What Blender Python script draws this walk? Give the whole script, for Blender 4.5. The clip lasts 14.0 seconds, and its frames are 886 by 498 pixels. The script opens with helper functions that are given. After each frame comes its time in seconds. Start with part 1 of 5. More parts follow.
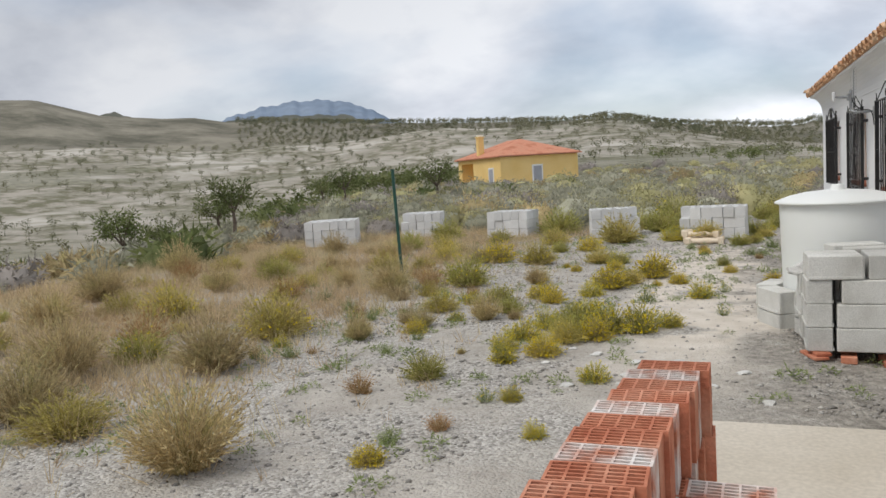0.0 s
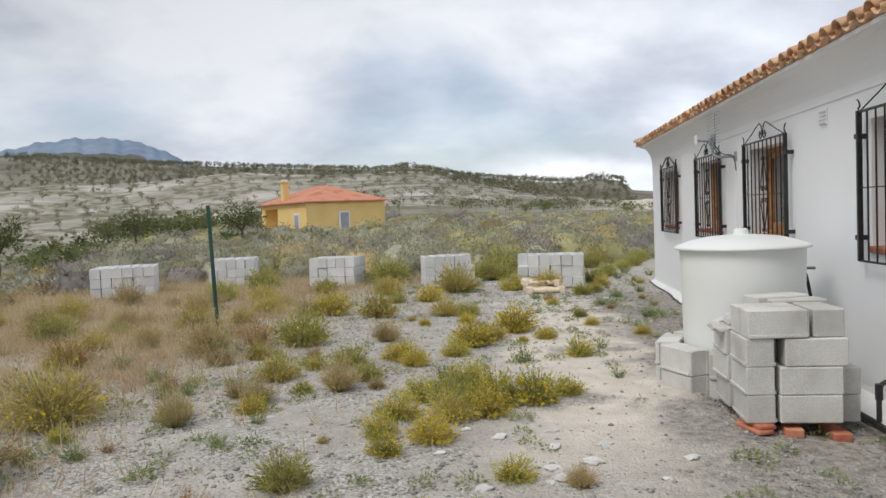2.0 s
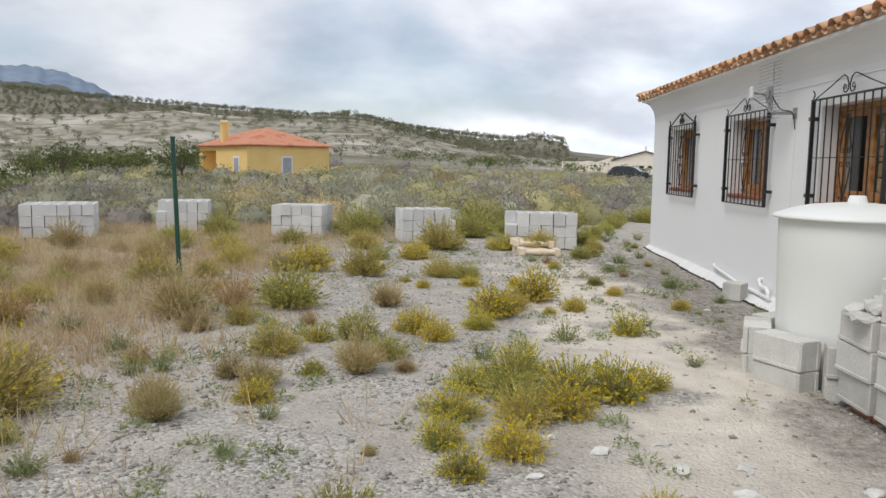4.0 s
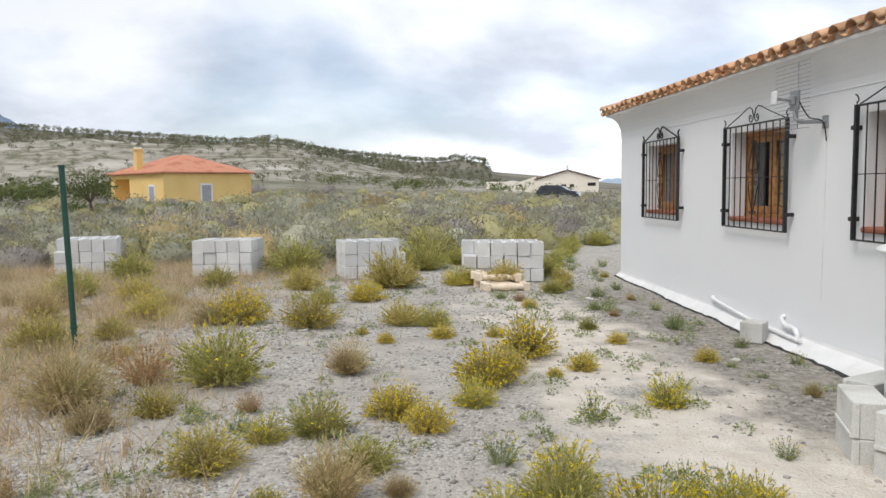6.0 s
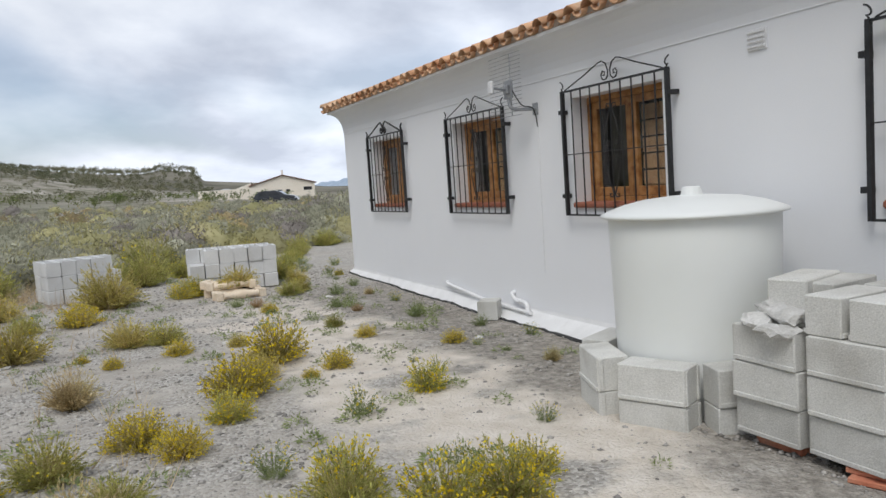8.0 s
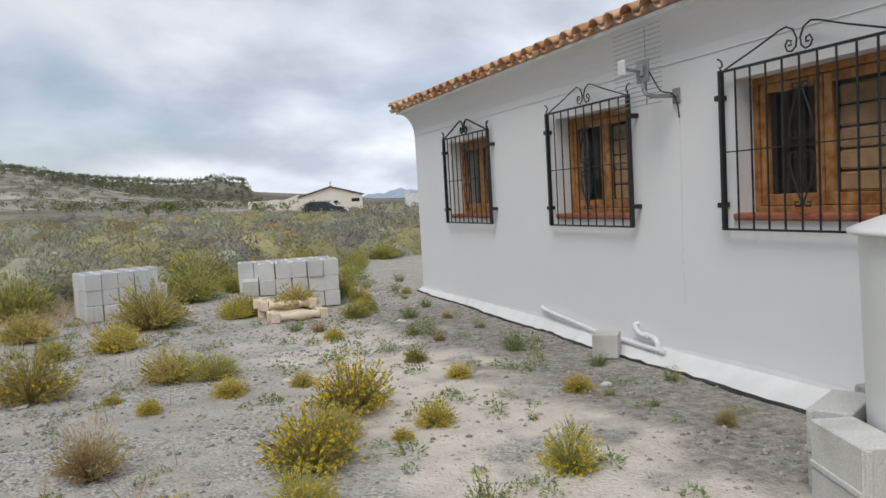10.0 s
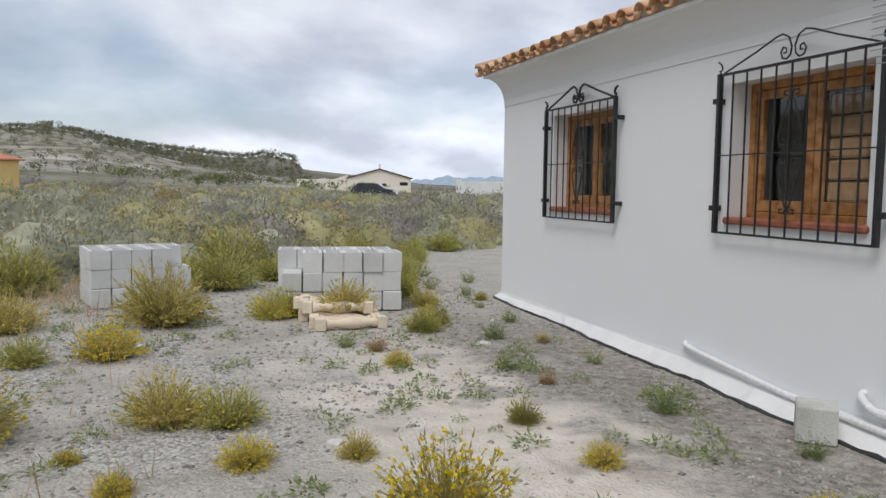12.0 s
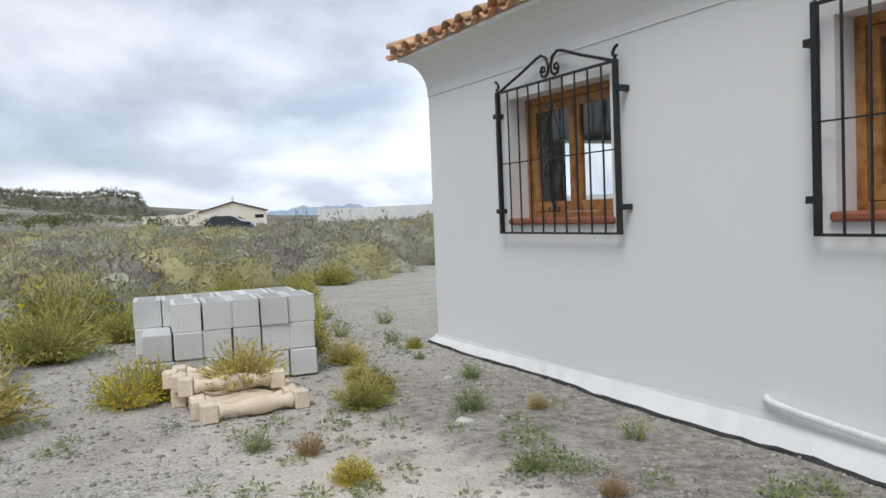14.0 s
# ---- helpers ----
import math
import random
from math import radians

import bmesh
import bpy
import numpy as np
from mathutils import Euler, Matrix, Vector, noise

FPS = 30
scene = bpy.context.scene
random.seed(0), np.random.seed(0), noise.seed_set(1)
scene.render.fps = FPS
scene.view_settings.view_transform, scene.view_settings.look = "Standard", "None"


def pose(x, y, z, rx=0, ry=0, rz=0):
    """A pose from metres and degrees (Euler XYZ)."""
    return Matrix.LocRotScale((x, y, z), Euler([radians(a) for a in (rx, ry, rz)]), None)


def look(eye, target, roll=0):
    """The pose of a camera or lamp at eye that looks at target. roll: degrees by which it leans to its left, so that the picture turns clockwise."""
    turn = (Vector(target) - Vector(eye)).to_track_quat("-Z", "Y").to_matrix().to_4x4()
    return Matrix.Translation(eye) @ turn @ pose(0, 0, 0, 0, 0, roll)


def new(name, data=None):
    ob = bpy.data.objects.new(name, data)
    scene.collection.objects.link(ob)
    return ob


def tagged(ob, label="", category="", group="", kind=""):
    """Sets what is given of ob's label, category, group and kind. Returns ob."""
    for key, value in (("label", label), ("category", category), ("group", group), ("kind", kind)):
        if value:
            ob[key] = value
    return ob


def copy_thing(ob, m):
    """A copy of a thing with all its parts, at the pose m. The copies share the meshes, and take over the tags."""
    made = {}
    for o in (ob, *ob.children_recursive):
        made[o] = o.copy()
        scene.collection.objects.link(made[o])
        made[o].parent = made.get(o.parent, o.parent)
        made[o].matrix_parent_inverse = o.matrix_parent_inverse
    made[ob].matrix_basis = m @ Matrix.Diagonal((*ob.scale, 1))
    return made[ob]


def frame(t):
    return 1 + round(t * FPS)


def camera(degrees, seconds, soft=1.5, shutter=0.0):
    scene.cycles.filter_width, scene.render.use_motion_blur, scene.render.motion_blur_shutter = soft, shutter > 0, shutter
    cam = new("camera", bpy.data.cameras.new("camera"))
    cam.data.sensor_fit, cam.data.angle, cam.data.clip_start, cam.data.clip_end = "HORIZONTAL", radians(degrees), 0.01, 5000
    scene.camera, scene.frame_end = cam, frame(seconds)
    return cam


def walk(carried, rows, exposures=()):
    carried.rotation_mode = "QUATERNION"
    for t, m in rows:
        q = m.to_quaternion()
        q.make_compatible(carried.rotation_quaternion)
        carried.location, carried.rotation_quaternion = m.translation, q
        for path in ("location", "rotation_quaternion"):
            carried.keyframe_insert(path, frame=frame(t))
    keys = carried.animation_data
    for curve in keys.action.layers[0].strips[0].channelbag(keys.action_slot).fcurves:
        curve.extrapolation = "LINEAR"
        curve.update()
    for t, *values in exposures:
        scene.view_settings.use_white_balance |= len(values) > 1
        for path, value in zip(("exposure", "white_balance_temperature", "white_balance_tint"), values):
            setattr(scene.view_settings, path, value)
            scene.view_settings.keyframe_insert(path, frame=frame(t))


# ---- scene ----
cam = camera(60.7, 14.0)
PATH = [
    (0, (-1.561, -15.979, 1.542), (-2.285, -14.124, 1.349), -3.6),
    (0.5, (-1.797, -15.681, 1.53), (-2.543, -13.84, 1.296), -1.7),
    (1, (-1.949, -15.172, 1.478), (-2.379, -13.226, 1.314), -1.5),
    (1.5, (-2.168, -14.895, 1.429), (-2.329, -12.908, 1.27), -0.7),
    (2, (-2.456, -14.704, 1.464), (-2.67, -12.718, 1.37), -2.3),
    (4.5, (-3.606, -13.145, 1.379), (-3.622, -11.159, 1.146), 0.9),
    (5, (-3.776, -12.755, 1.357), (-3.907, -10.771, 1.142), -3.2),
    (5.5, (-3.703, -12.287, 1.409), (-3.818, -10.298, 1.241), -3.2),
    (6, (-3.784, -11.94, 1.453), (-3.634, -9.952, 1.292), -0.6),
    (6.5, (-3.934, -11.798, 1.355), (-3.064, -10.003, 1.207), -2.8),
    (7, (-3.949, -11.755, 1.444), (-2.968, -10.023, 1.245), -3.9),
    (7.5, (-3.899, -11.741, 1.421), (-2.922, -9.999, 1.315), -4.3),
    (8, (-3.907, -11.697, 1.373), (-3.057, -9.895, 1.195), -3.9),
    (10.5, (-3.723, -9.702, 1.327), (-3.045, -7.825, 1.199), -2.7),
    (11, (-3.633, -9.176, 1.32), (-3.091, -7.265, 1.085), -1.6),
    (11.5, (-3.506, -8.67, 1.317), (-2.874, -6.773, 1.265), -3.7),
    (12, (-3.491, -8.165, 1.291), (-2.853, -6.276, 1.128), 0.7),
    (12.5, (-3.407, -7.652, 1.28), (-2.48, -5.88, 1.254), -2.8),
    (13, (-3.271, -7.069, 1.286), (-2.392, -5.281, 1.115), -3.0),
    (13.5, (-3.28, -6.521, 1.291), (-2.335, -4.771, 1.087), -4.5),
    (14, (-3.304, -6.048, 1.188), (-2.327, -4.305, 1.089), -2.4),
]
walk(cam, [(t, look(eye, target, roll)) for t, eye, target, roll in PATH],
     exposures=[(0, 0.27, 6500, 10), (2, 0.28, 6450, 10), (5, 0.4, 6480, 10), (5.5, 0.5, 6450, 10), (6.5, 0.4, 6350, 10), (7, 0.24, 6280, 10), (8, 0.17, 6250, 10), (10.5, 0.07, 6350, 10), (11, 0.07, 6350, 10), (11.6, 0.27, 6300, 10),
                (12, 0.12, 6280, 10), (12.5, 0.06, 6250, 10), (13, 0.09, 6230, 10), (13.5, 0.17, 6200, 9), (14, 0.23, 6200, 9)])

# ---- light ----
SUN_EL, SUN_AZ = 56.0, -132.0
world = bpy.data.worlds.new("sky")
scene.world = world
world.use_nodes = True
wt = world.node_tree
for n in list(wt.nodes):
    wt.nodes.remove(n)


def wn(kind, **kw):
    n = wt.nodes.new(kind)
    for k, v in kw.items():
        n.inputs[k.replace("_", " ")].default_value = v
    return n


sky = wt.nodes.new("ShaderNodeTexSky")
sky.sky_type, sky.sun_disc = "NISHITA", False
sky.sun_elevation, sky.sun_rotation = radians(SUN_EL), radians(SUN_AZ)
sky.dust_density, sky.altitude = 2.0, 300
tc = wt.nodes.new("ShaderNodeTexCoord")
# clouds are stretched towards the horizon like a flat deck
sep = wt.nodes.new("ShaderNodeSeparateXYZ")
wt.links.new(tc.outputs["Generated"], sep.inputs[0])
lift = wt.nodes.new("ShaderNodeMath"); lift.operation = "ADD"; lift.inputs[1].default_value = 0.34
wt.links.new(sep.outputs["Z"], lift.inputs[0])
lim = wt.nodes.new("ShaderNodeMath"); lim.operation = "MAXIMUM"; lim.inputs[1].default_value = 0.08
wt.links.new(lift.outputs[0], lim.inputs[0])
deck = []
for ax in "XY":
    d = wt.nodes.new("ShaderNodeMath"); d.operation = "DIVIDE"
    wt.links.new(sep.outputs[ax], d.inputs[0]); wt.links.new(lim.outputs[0], d.inputs[1])
    deck.append(d)
com = wt.nodes.new("ShaderNodeCombineXYZ")
wt.links.new(deck[0].outputs[0], com.inputs[0]); wt.links.new(deck[1].outputs[0], com.inputs[1])
com.inputs[2].default_value = 3.7
n1 = wn("ShaderNodeTexNoise", Scale=1.1, Detail=5.0, Roughness=0.48, Distortion=0.3)
n2 = wn("ShaderNodeTexNoise", Scale=2.2, Detail=8.0, Roughness=0.5, Distortion=0.15)
for n in (n1, n2):
    wt.links.new(com.outputs[0], n.inputs["Vector"])
ramp = wt.nodes.new("ShaderNodeValToRGB")
e = ramp.color_ramp.elements
e[0].position, e[0].color = 0.36, (0.50, 0.535, 0.61, 1)
e[1].position, e[1].color = 0.62, (0.83, 0.855, 0.90, 1)
mid = ramp.color_ramp.elements.new(0.49); mid.color = (0.67, 0.705, 0.775, 1)
wt.links.new(n2.outputs["Fac"], ramp.inputs[0])
cover = wt.nodes.new("ShaderNodeMapRange")
cover.inputs["From Min"].default_value, cover.inputs["From Max"].default_value = 0.33, 0.5
cover.inputs["To Min"].default_value, cover.inputs["To Max"].default_value = 0.45, 1.0
wt.links.new(n1.outputs["Fac"], cover.inputs["Value"])
bg_sky, bg_cloud = wn("ShaderNodeBackground", Strength=0.11), wn("ShaderNodeBackground", Strength=1.0)
wt.links.new(sky.outputs[0], bg_sky.inputs["Color"]); 
thick = wt.nodes.new("ShaderNodeMapRange")
thick.inputs["From Min"].default_value, thick.inputs["From Max"].default_value = 0.02, 0.36
thick.inputs["To Min"].default_value, thick.inputs["To Max"].default_value = 1.06, 0.8
wt.links.new(sep.outputs["Z"], thick.inputs["Value"]); 
# the deck thins towards the east
east = wt.nodes.new("ShaderNodeMath"); east.operation = "MULTIPLY_ADD"; east.inputs[1].default_value, east.inputs[2].default_value = 0.36, 1.0
wt.links.new(sep.outputs["X"], east.inputs[0])
glow = wt.nodes.new("ShaderNodeMath"); glow.operation = "MULTIPLY"
wt.links.new(thick.outputs[0], glow.inputs[0]); wt.links.new(east.outputs[0], glow.inputs[1])
wt.links.new(glow.outputs[0], bg_cloud.inputs["Strength"])
wt.links.new(ramp.outputs[0], bg_cloud.inputs["Color"])
mixw = wt.nodes.new("ShaderNodeMixShader")
wt.links.new(cover.outputs[0], mixw.inputs[0]); wt.links.new(bg_sky.outputs[0], mixw.inputs[1]); wt.links.new(bg_cloud.outputs[0], mixw.inputs[2])
wout = wt.nodes.new("ShaderNodeOutputWorld")
wt.links.new(mixw.outputs[0], wout.inputs[0])

sun = new("sun", bpy.data.lights.new("sun", "SUN"))
sun.data.energy, sun.data.angle, sun.data.color = 1.65, radians(28), (1.0, 0.96, 0.9)
sun.matrix_world = look((0, 0, 50), (-50 * math.sin(radians(SUN_AZ)) / math.tan(radians(SUN_EL)), -50 * math.cos(radians(SUN_AZ)) / math.tan(radians(SUN_EL)), 0))

# ---- materials ----


def material(name, stops, scale=4.0, rough=0.85, bump=0.2, fine=60.0, metal=0.0, vary=0.0, island=0.0, spec=0.3, detail=6.0, bump_dist=0.01, mottle=0.12):
    """Colour ramp over coarse noise, tinted by fine noise; vary: by object; island: by loose piece."""
    m = bpy.data.materials.new(name)
    m.use_nodes = True
    nt = m.node_tree
    bs = nt.nodes["Principled BSDF"]
    bs.inputs["Roughness"].default_value = rough
    bs.inputs["Metallic"].default_value = metal
    bs.inputs["Specular IOR Level"].default_value = spec
    geo = nt.nodes.new("ShaderNodeNewGeometry")
    a = nt.nodes.new("ShaderNodeTexNoise"); a.inputs["Scale"].default_value = scale; a.inputs["Detail"].default_value = detail
    b = nt.nodes.new("ShaderNodeTexNoise"); b.inputs["Scale"].default_value = fine; b.inputs["Detail"].default_value = 4
    for n in (a, b):
        nt.links.new(geo.outputs["Position"], n.inputs["Vector"])
    r = nt.nodes.new("ShaderNodeValToRGB")
    els = r.color_ramp.elements
    lo, hi = 0.32, 0.68
    els[0].position, els[0].color = lo, (*stops[0], 1)
    els[1].position, els[1].color = hi, (*stops[-1], 1)
    for i, c in enumerate(stops[1:-1]):
        k = els.new(lo + (hi - lo) * (i + 1) / (len(stops) - 1)); k.color = (*c, 1)
    nt.links.new(a.outputs["Fac"], r.inputs[0])
    hsv = nt.nodes.new("ShaderNodeHueSaturation")
    nt.links.new(r.outputs[0], hsv.inputs["Color"])
    val = nt.nodes.new("ShaderNodeMapRange")
    val.inputs["From Min"].default_value, val.inputs["From Max"].default_value = 0.25, 0.75
    val.inputs["To Min"].default_value, val.inputs["To Max"].default_value = 1 - mottle, 1 + mottle
    nt.links.new(b.outputs["Fac"], val.inputs["Value"])
    last = val.outputs[0]
    for amount, kind in ((vary, "object"), (island, "island")):
        if amount:
            mr = nt.nodes.new("ShaderNodeMapRange")
            mr.inputs["To Min"].default_value, mr.inputs["To Max"].default_value = 1 - amount, 1 + amount
            if kind == "object":
                src = nt.nodes.new("ShaderNodeObjectInfo").outputs["Random"]
            else:
                src = geo.outputs["Random Per Island"]
            nt.links.new(src, mr.inputs["Value"])
            mu = nt.nodes.new("ShaderNodeMath"); mu.operation = "MULTIPLY"
            nt.links.new(last, mu.inputs[0]); nt.links.new(mr.outputs[0], mu.inputs[1])
            last = mu.outputs[0]
    nt.links.new(last, hsv.inputs["Value"])
    nt.links.new(hsv.outputs[0], bs.inputs["Base Color"])
    if bump:
        bp = nt.nodes.new("ShaderNodeBump")
        bp.inputs["Strength"].default_value, bp.inputs["Distance"].default_value = bump, bump_dist
        nt.links.new(b.outputs["Fac"], bp.inputs["Height"])
        nt.links.new(bp.outputs[0], bs.inputs["Normal"])
    if any(k in name for k in ("shoots", "leaves", "scrub", "grass", "flower")):
        out = nt.nodes["Material Output"]
        tr, mx = nt.nodes.new("ShaderNodeBsdfTranslucent"), nt.nodes.new("ShaderNodeMixShader")
        mx.inputs[0].default_value = 0.22 if "scrub" in name else 0.38
        nt.links.new(hsv.outputs[0], tr.inputs["Color"])
        nt.links.new(bs.outputs[0], mx.inputs[1]); nt.links.new(tr.outputs[0], mx.inputs[2]); nt.links.new(mx.outputs[0], out.inputs["Surface"])
    return m


M = {
    "plaster": material("white_plaster", [(0.765, 0.775, 0.79), (0.79, 0.795, 0.805), (0.78, 0.785, 0.795)], 0.7, 0.9, 0.04, 110, mottle=0.012),
    "skirt": material("white_skirt", [(0.66, 0.66, 0.65), (0.75, 0.75, 0.745)], 3, 0.85, 0.08, 60, mottle=0.03),
    "tar": material("tar_edge", [(0.02, 0.02, 0.02), (0.05, 0.05, 0.05)], 8, 0.8, 0.5),
    "tile": material("terracotta_tile", [(0.48, 0.22, 0.11), (0.64, 0.38, 0.22), (0.7, 0.5, 0.34)], 5, 0.85, 0.3, 50, vary=0.2),
    "mortar": material("mortar", [(0.36, 0.3, 0.24), (0.5, 0.44, 0.38)], 9, 0.95, 0.5),
    "iron": material("black_iron", [(0.008, 0.008, 0.009), (0.02, 0.02, 0.022)], 20, 0.45, 0.1, 120, spec=0.5),
    "wood": material("varnished_pine", [(0.22, 0.09, 0.028), (0.37, 0.18, 0.06), (0.44, 0.24, 0.1)], 14, 0.4, 0.15, 80, vary=0.12),
    "wood_pale": material("pale_pine", [(0.33, 0.19, 0.1), (0.45, 0.28, 0.15)], 14, 0.45, 0.15, 80),
    "sill": material("clay_sill", [(0.25, 0.085, 0.05), (0.36, 0.14, 0.085)], 12, 0.6, 0.2),
    # darkness of the rooms behind the windows, put into a near-black colour
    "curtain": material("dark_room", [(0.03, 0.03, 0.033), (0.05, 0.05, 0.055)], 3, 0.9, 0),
    "block": material("grey_concrete_block", [(0.45, 0.44, 0.405), (0.56, 0.555, 0.52), (0.63, 0.625, 0.59)], 3.2, 0.95, 0.4, 120, vary=0.12, mottle=0.16),
    "block_white": material("pale_concrete_block", [(0.58, 0.58, 0.57), (0.68, 0.68, 0.67)], 3, 0.95, 0.6, 120, vary=0.08),
    "tank": material("white_tank_plastic", [(0.76, 0.78, 0.75), (0.79, 0.8, 0.78)], 1.2, 0.4, 0, 3, spec=0.4, mottle=0.015),
    "brick": material("red_hollow_brick", [(0.42, 0.13, 0.07), (0.55, 0.22, 0.13), (0.6, 0.3, 0.2)], 6, 0.9, 0.5, 70, vary=0.15),
    "brick_limed": material("limed_hollow_brick", [(0.5, 0.2, 0.12), (0.62, 0.5, 0.45), (0.72, 0.69, 0.66)], 9, 0.9, 0.5, 70, vary=0.1),
    "slab": material("cream_concrete_slab", [(0.5, 0.45, 0.37), (0.58, 0.53, 0.45)], 1.6, 0.9, 0.4, 40),
    "cast": material("cream_cast_stone", [(0.68, 0.56, 0.42), (0.78, 0.68, 0.54)], 6, 0.85, 0.3, 60, vary=0.06),
    "pole": material("green_painted_steel", [(0.012, 0.06, 0.045), (0.02, 0.085, 0.06)], 14, 0.4, 0.1, spec=0.5),
    "pipe": material("white_plastic_pipe", [(0.7, 0.7, 0.7), (0.78, 0.78, 0.78)], 8, 0.5, 0.1),
    "black": material("black_plastic", [(0.012, 0.012, 0.013), (0.03, 0.03, 0.03)], 9, 0.5, 0.1),
    "grey": material("grey_metal", [(0.25, 0.26, 0.27), (0.36, 0.37, 0.38)], 20, 0.45, 0.1, metal=0.4),
    "rubble": material("white_rubble", [(0.5, 0.49, 0.46), (0.66, 0.65, 0.62)], 18, 0.95, 0.8, 80, vary=0.1),
    "stone": material("gravel_stone", [(0.25, 0.235, 0.21), (0.33, 0.312, 0.285), (0.42, 0.4, 0.37)], 6, 0.95, 0.3, 60, island=0.35),
    "yellow": material("yellow_render", [(0.76, 0.53, 0.2), (0.81, 0.59, 0.25)], 0.6, 0.9, 0.1),
    "white": material("white_paint", [(0.7, 0.7, 0.7), (0.8, 0.8, 0.8)], 1.0, 0.8, 0.1),
    "cream": material("cream_render", [(0.78, 0.71, 0.6), (0.83, 0.77, 0.67)], 0.5, 0.9, 0.1),
    "far_tile": material("red_roof_tile", [(0.42, 0.16, 0.09), (0.55, 0.24, 0.15), (0.5, 0.24, 0.15)], 0.9, 0.9, 0.8, 9, bump_dist=0.05),
    "brown_tile": material("brown_roof_tile", [(0.2, 0.13, 0.1), (0.3, 0.2, 0.15)], 0.9, 0.9, 0.5, 9),
    "pane": material("dark_glass_pane", [(0.02, 0.022, 0.025), (0.035, 0.037, 0.04)], 2, 0.08, 0, spec=0.5),
    "shutter": material("grey_shutter", [(0.3, 0.31, 0.34), (0.38, 0.39, 0.42)], 2, 0.7, 0.1),
    "car": material("dark_car_paint", [(0.03, 0.034, 0.042), (0.04, 0.044, 0.052)], 2, 0.15, 0, spec=0.6),
    # sky sheen of windscreen and bonnet put into a pale colour; headlight shares it
    "car_sheen": material("silver_car_bonnet", [(0.42, 0.46, 0.52), (0.5, 0.54, 0.6)], 2, 0.2, 0, metal=0.2),
    "tyre": material("rubber", [(0.015, 0.015, 0.015), (0.025, 0.025, 0.025)], 9, 0.9, 0.1),
    "bark": material("grey_bark", [(0.09, 0.07, 0.055), (0.16, 0.13, 0.1)], 7, 0.95, 0.6),
    "leaf_green": material("green_shoots", [(0.30, 0.31, 0.09), (0.44, 0.43, 0.13), (0.55, 0.5, 0.17)], 5, 0.8, 0, vary=0.2, island=0.35),
    "leaf_olive": material("olive_shoots", [(0.38, 0.34, 0.10), (0.52, 0.45, 0.14), (0.6, 0.5, 0.19)], 5, 0.8, 0, vary=0.2, island=0.35),
    "leaf_tan": material("dry_tan_shoots", [(0.4, 0.31, 0.16), (0.52, 0.42, 0.23), (0.47, 0.42, 0.2)], 3, 0.85, 0, vary=0.2, island=0.35),
    "leaf_rust": material("rusty_shoots", [(0.36, 0.21, 0.1), (0.45, 0.3, 0.15)], 4, 0.85, 0, vary=0.2, island=0.35),
    "leaf_dark": material("dark_green_leaves", [(0.09, 0.115, 0.04), (0.14, 0.165, 0.06), (0.2, 0.21, 0.09)], 0.5, 0.8, 0, vary=0.2, island=0.4),
    "leaf_weed": material("fresh_weed_leaves", [(0.2, 0.25, 0.1), (0.3, 0.34, 0.15)], 6, 0.8, 0, vary=0.2, island=0.3),
    "scrub_grey": material("grey_green_scrub", [(0.23, 0.23, 0.165), (0.33, 0.325, 0.235), (0.43, 0.42, 0.32)], 0.5, 0.9, 0, island=0.25),
    "scrub_olive": material("olive_scrub", [(0.27, 0.26, 0.125), (0.39, 0.365, 0.185), (0.48, 0.435, 0.24)], 0.5, 0.9, 0, island=0.25),
    "scrub_purple": material("purple_brown_scrub", [(0.24, 0.215, 0.19), (0.33, 0.3, 0.27)], 0.9, 0.9, 0, island=0.25),
    "hill_tree": material("hill_tree_leaves", [(0.13, 0.14, 0.085), (0.19, 0.19, 0.115), (0.24, 0.23, 0.15)], 0.03, 0.9, 0, island=0.4),
    "flower": material("yellow_flowers", [(0.74, 0.56, 0.02), (0.82, 0.68, 0.04)], 5, 0.7, 0, island=0.2),
    "grass": material("dry_grass", [(0.48, 0.35, 0.21), (0.58, 0.46, 0.29), (0.52, 0.46, 0.27)], 1.2, 0.9, 0, island=0.3),
    # distance haze is put into the blue base colours of the far mountains
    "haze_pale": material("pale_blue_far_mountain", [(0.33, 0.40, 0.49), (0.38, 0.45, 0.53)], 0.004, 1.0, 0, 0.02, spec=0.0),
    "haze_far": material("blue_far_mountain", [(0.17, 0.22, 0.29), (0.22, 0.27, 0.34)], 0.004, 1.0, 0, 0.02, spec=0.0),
}


def glass_material():
    m = bpy.data.materials.new("window_glass")
    m.use_nodes = True
    bs = m.node_tree.nodes["Principled BSDF"]
    bs.inputs["Base Color"].default_value = (0.9, 0.93, 0.93, 1)
    bs.inputs["Roughness"].default_value = 0.02
    bs.inputs["Transmission Weight"].default_value = 1.0
    bs.inputs["IOR"].default_value = 1.45
    return m


M["glass"] = glass_material()


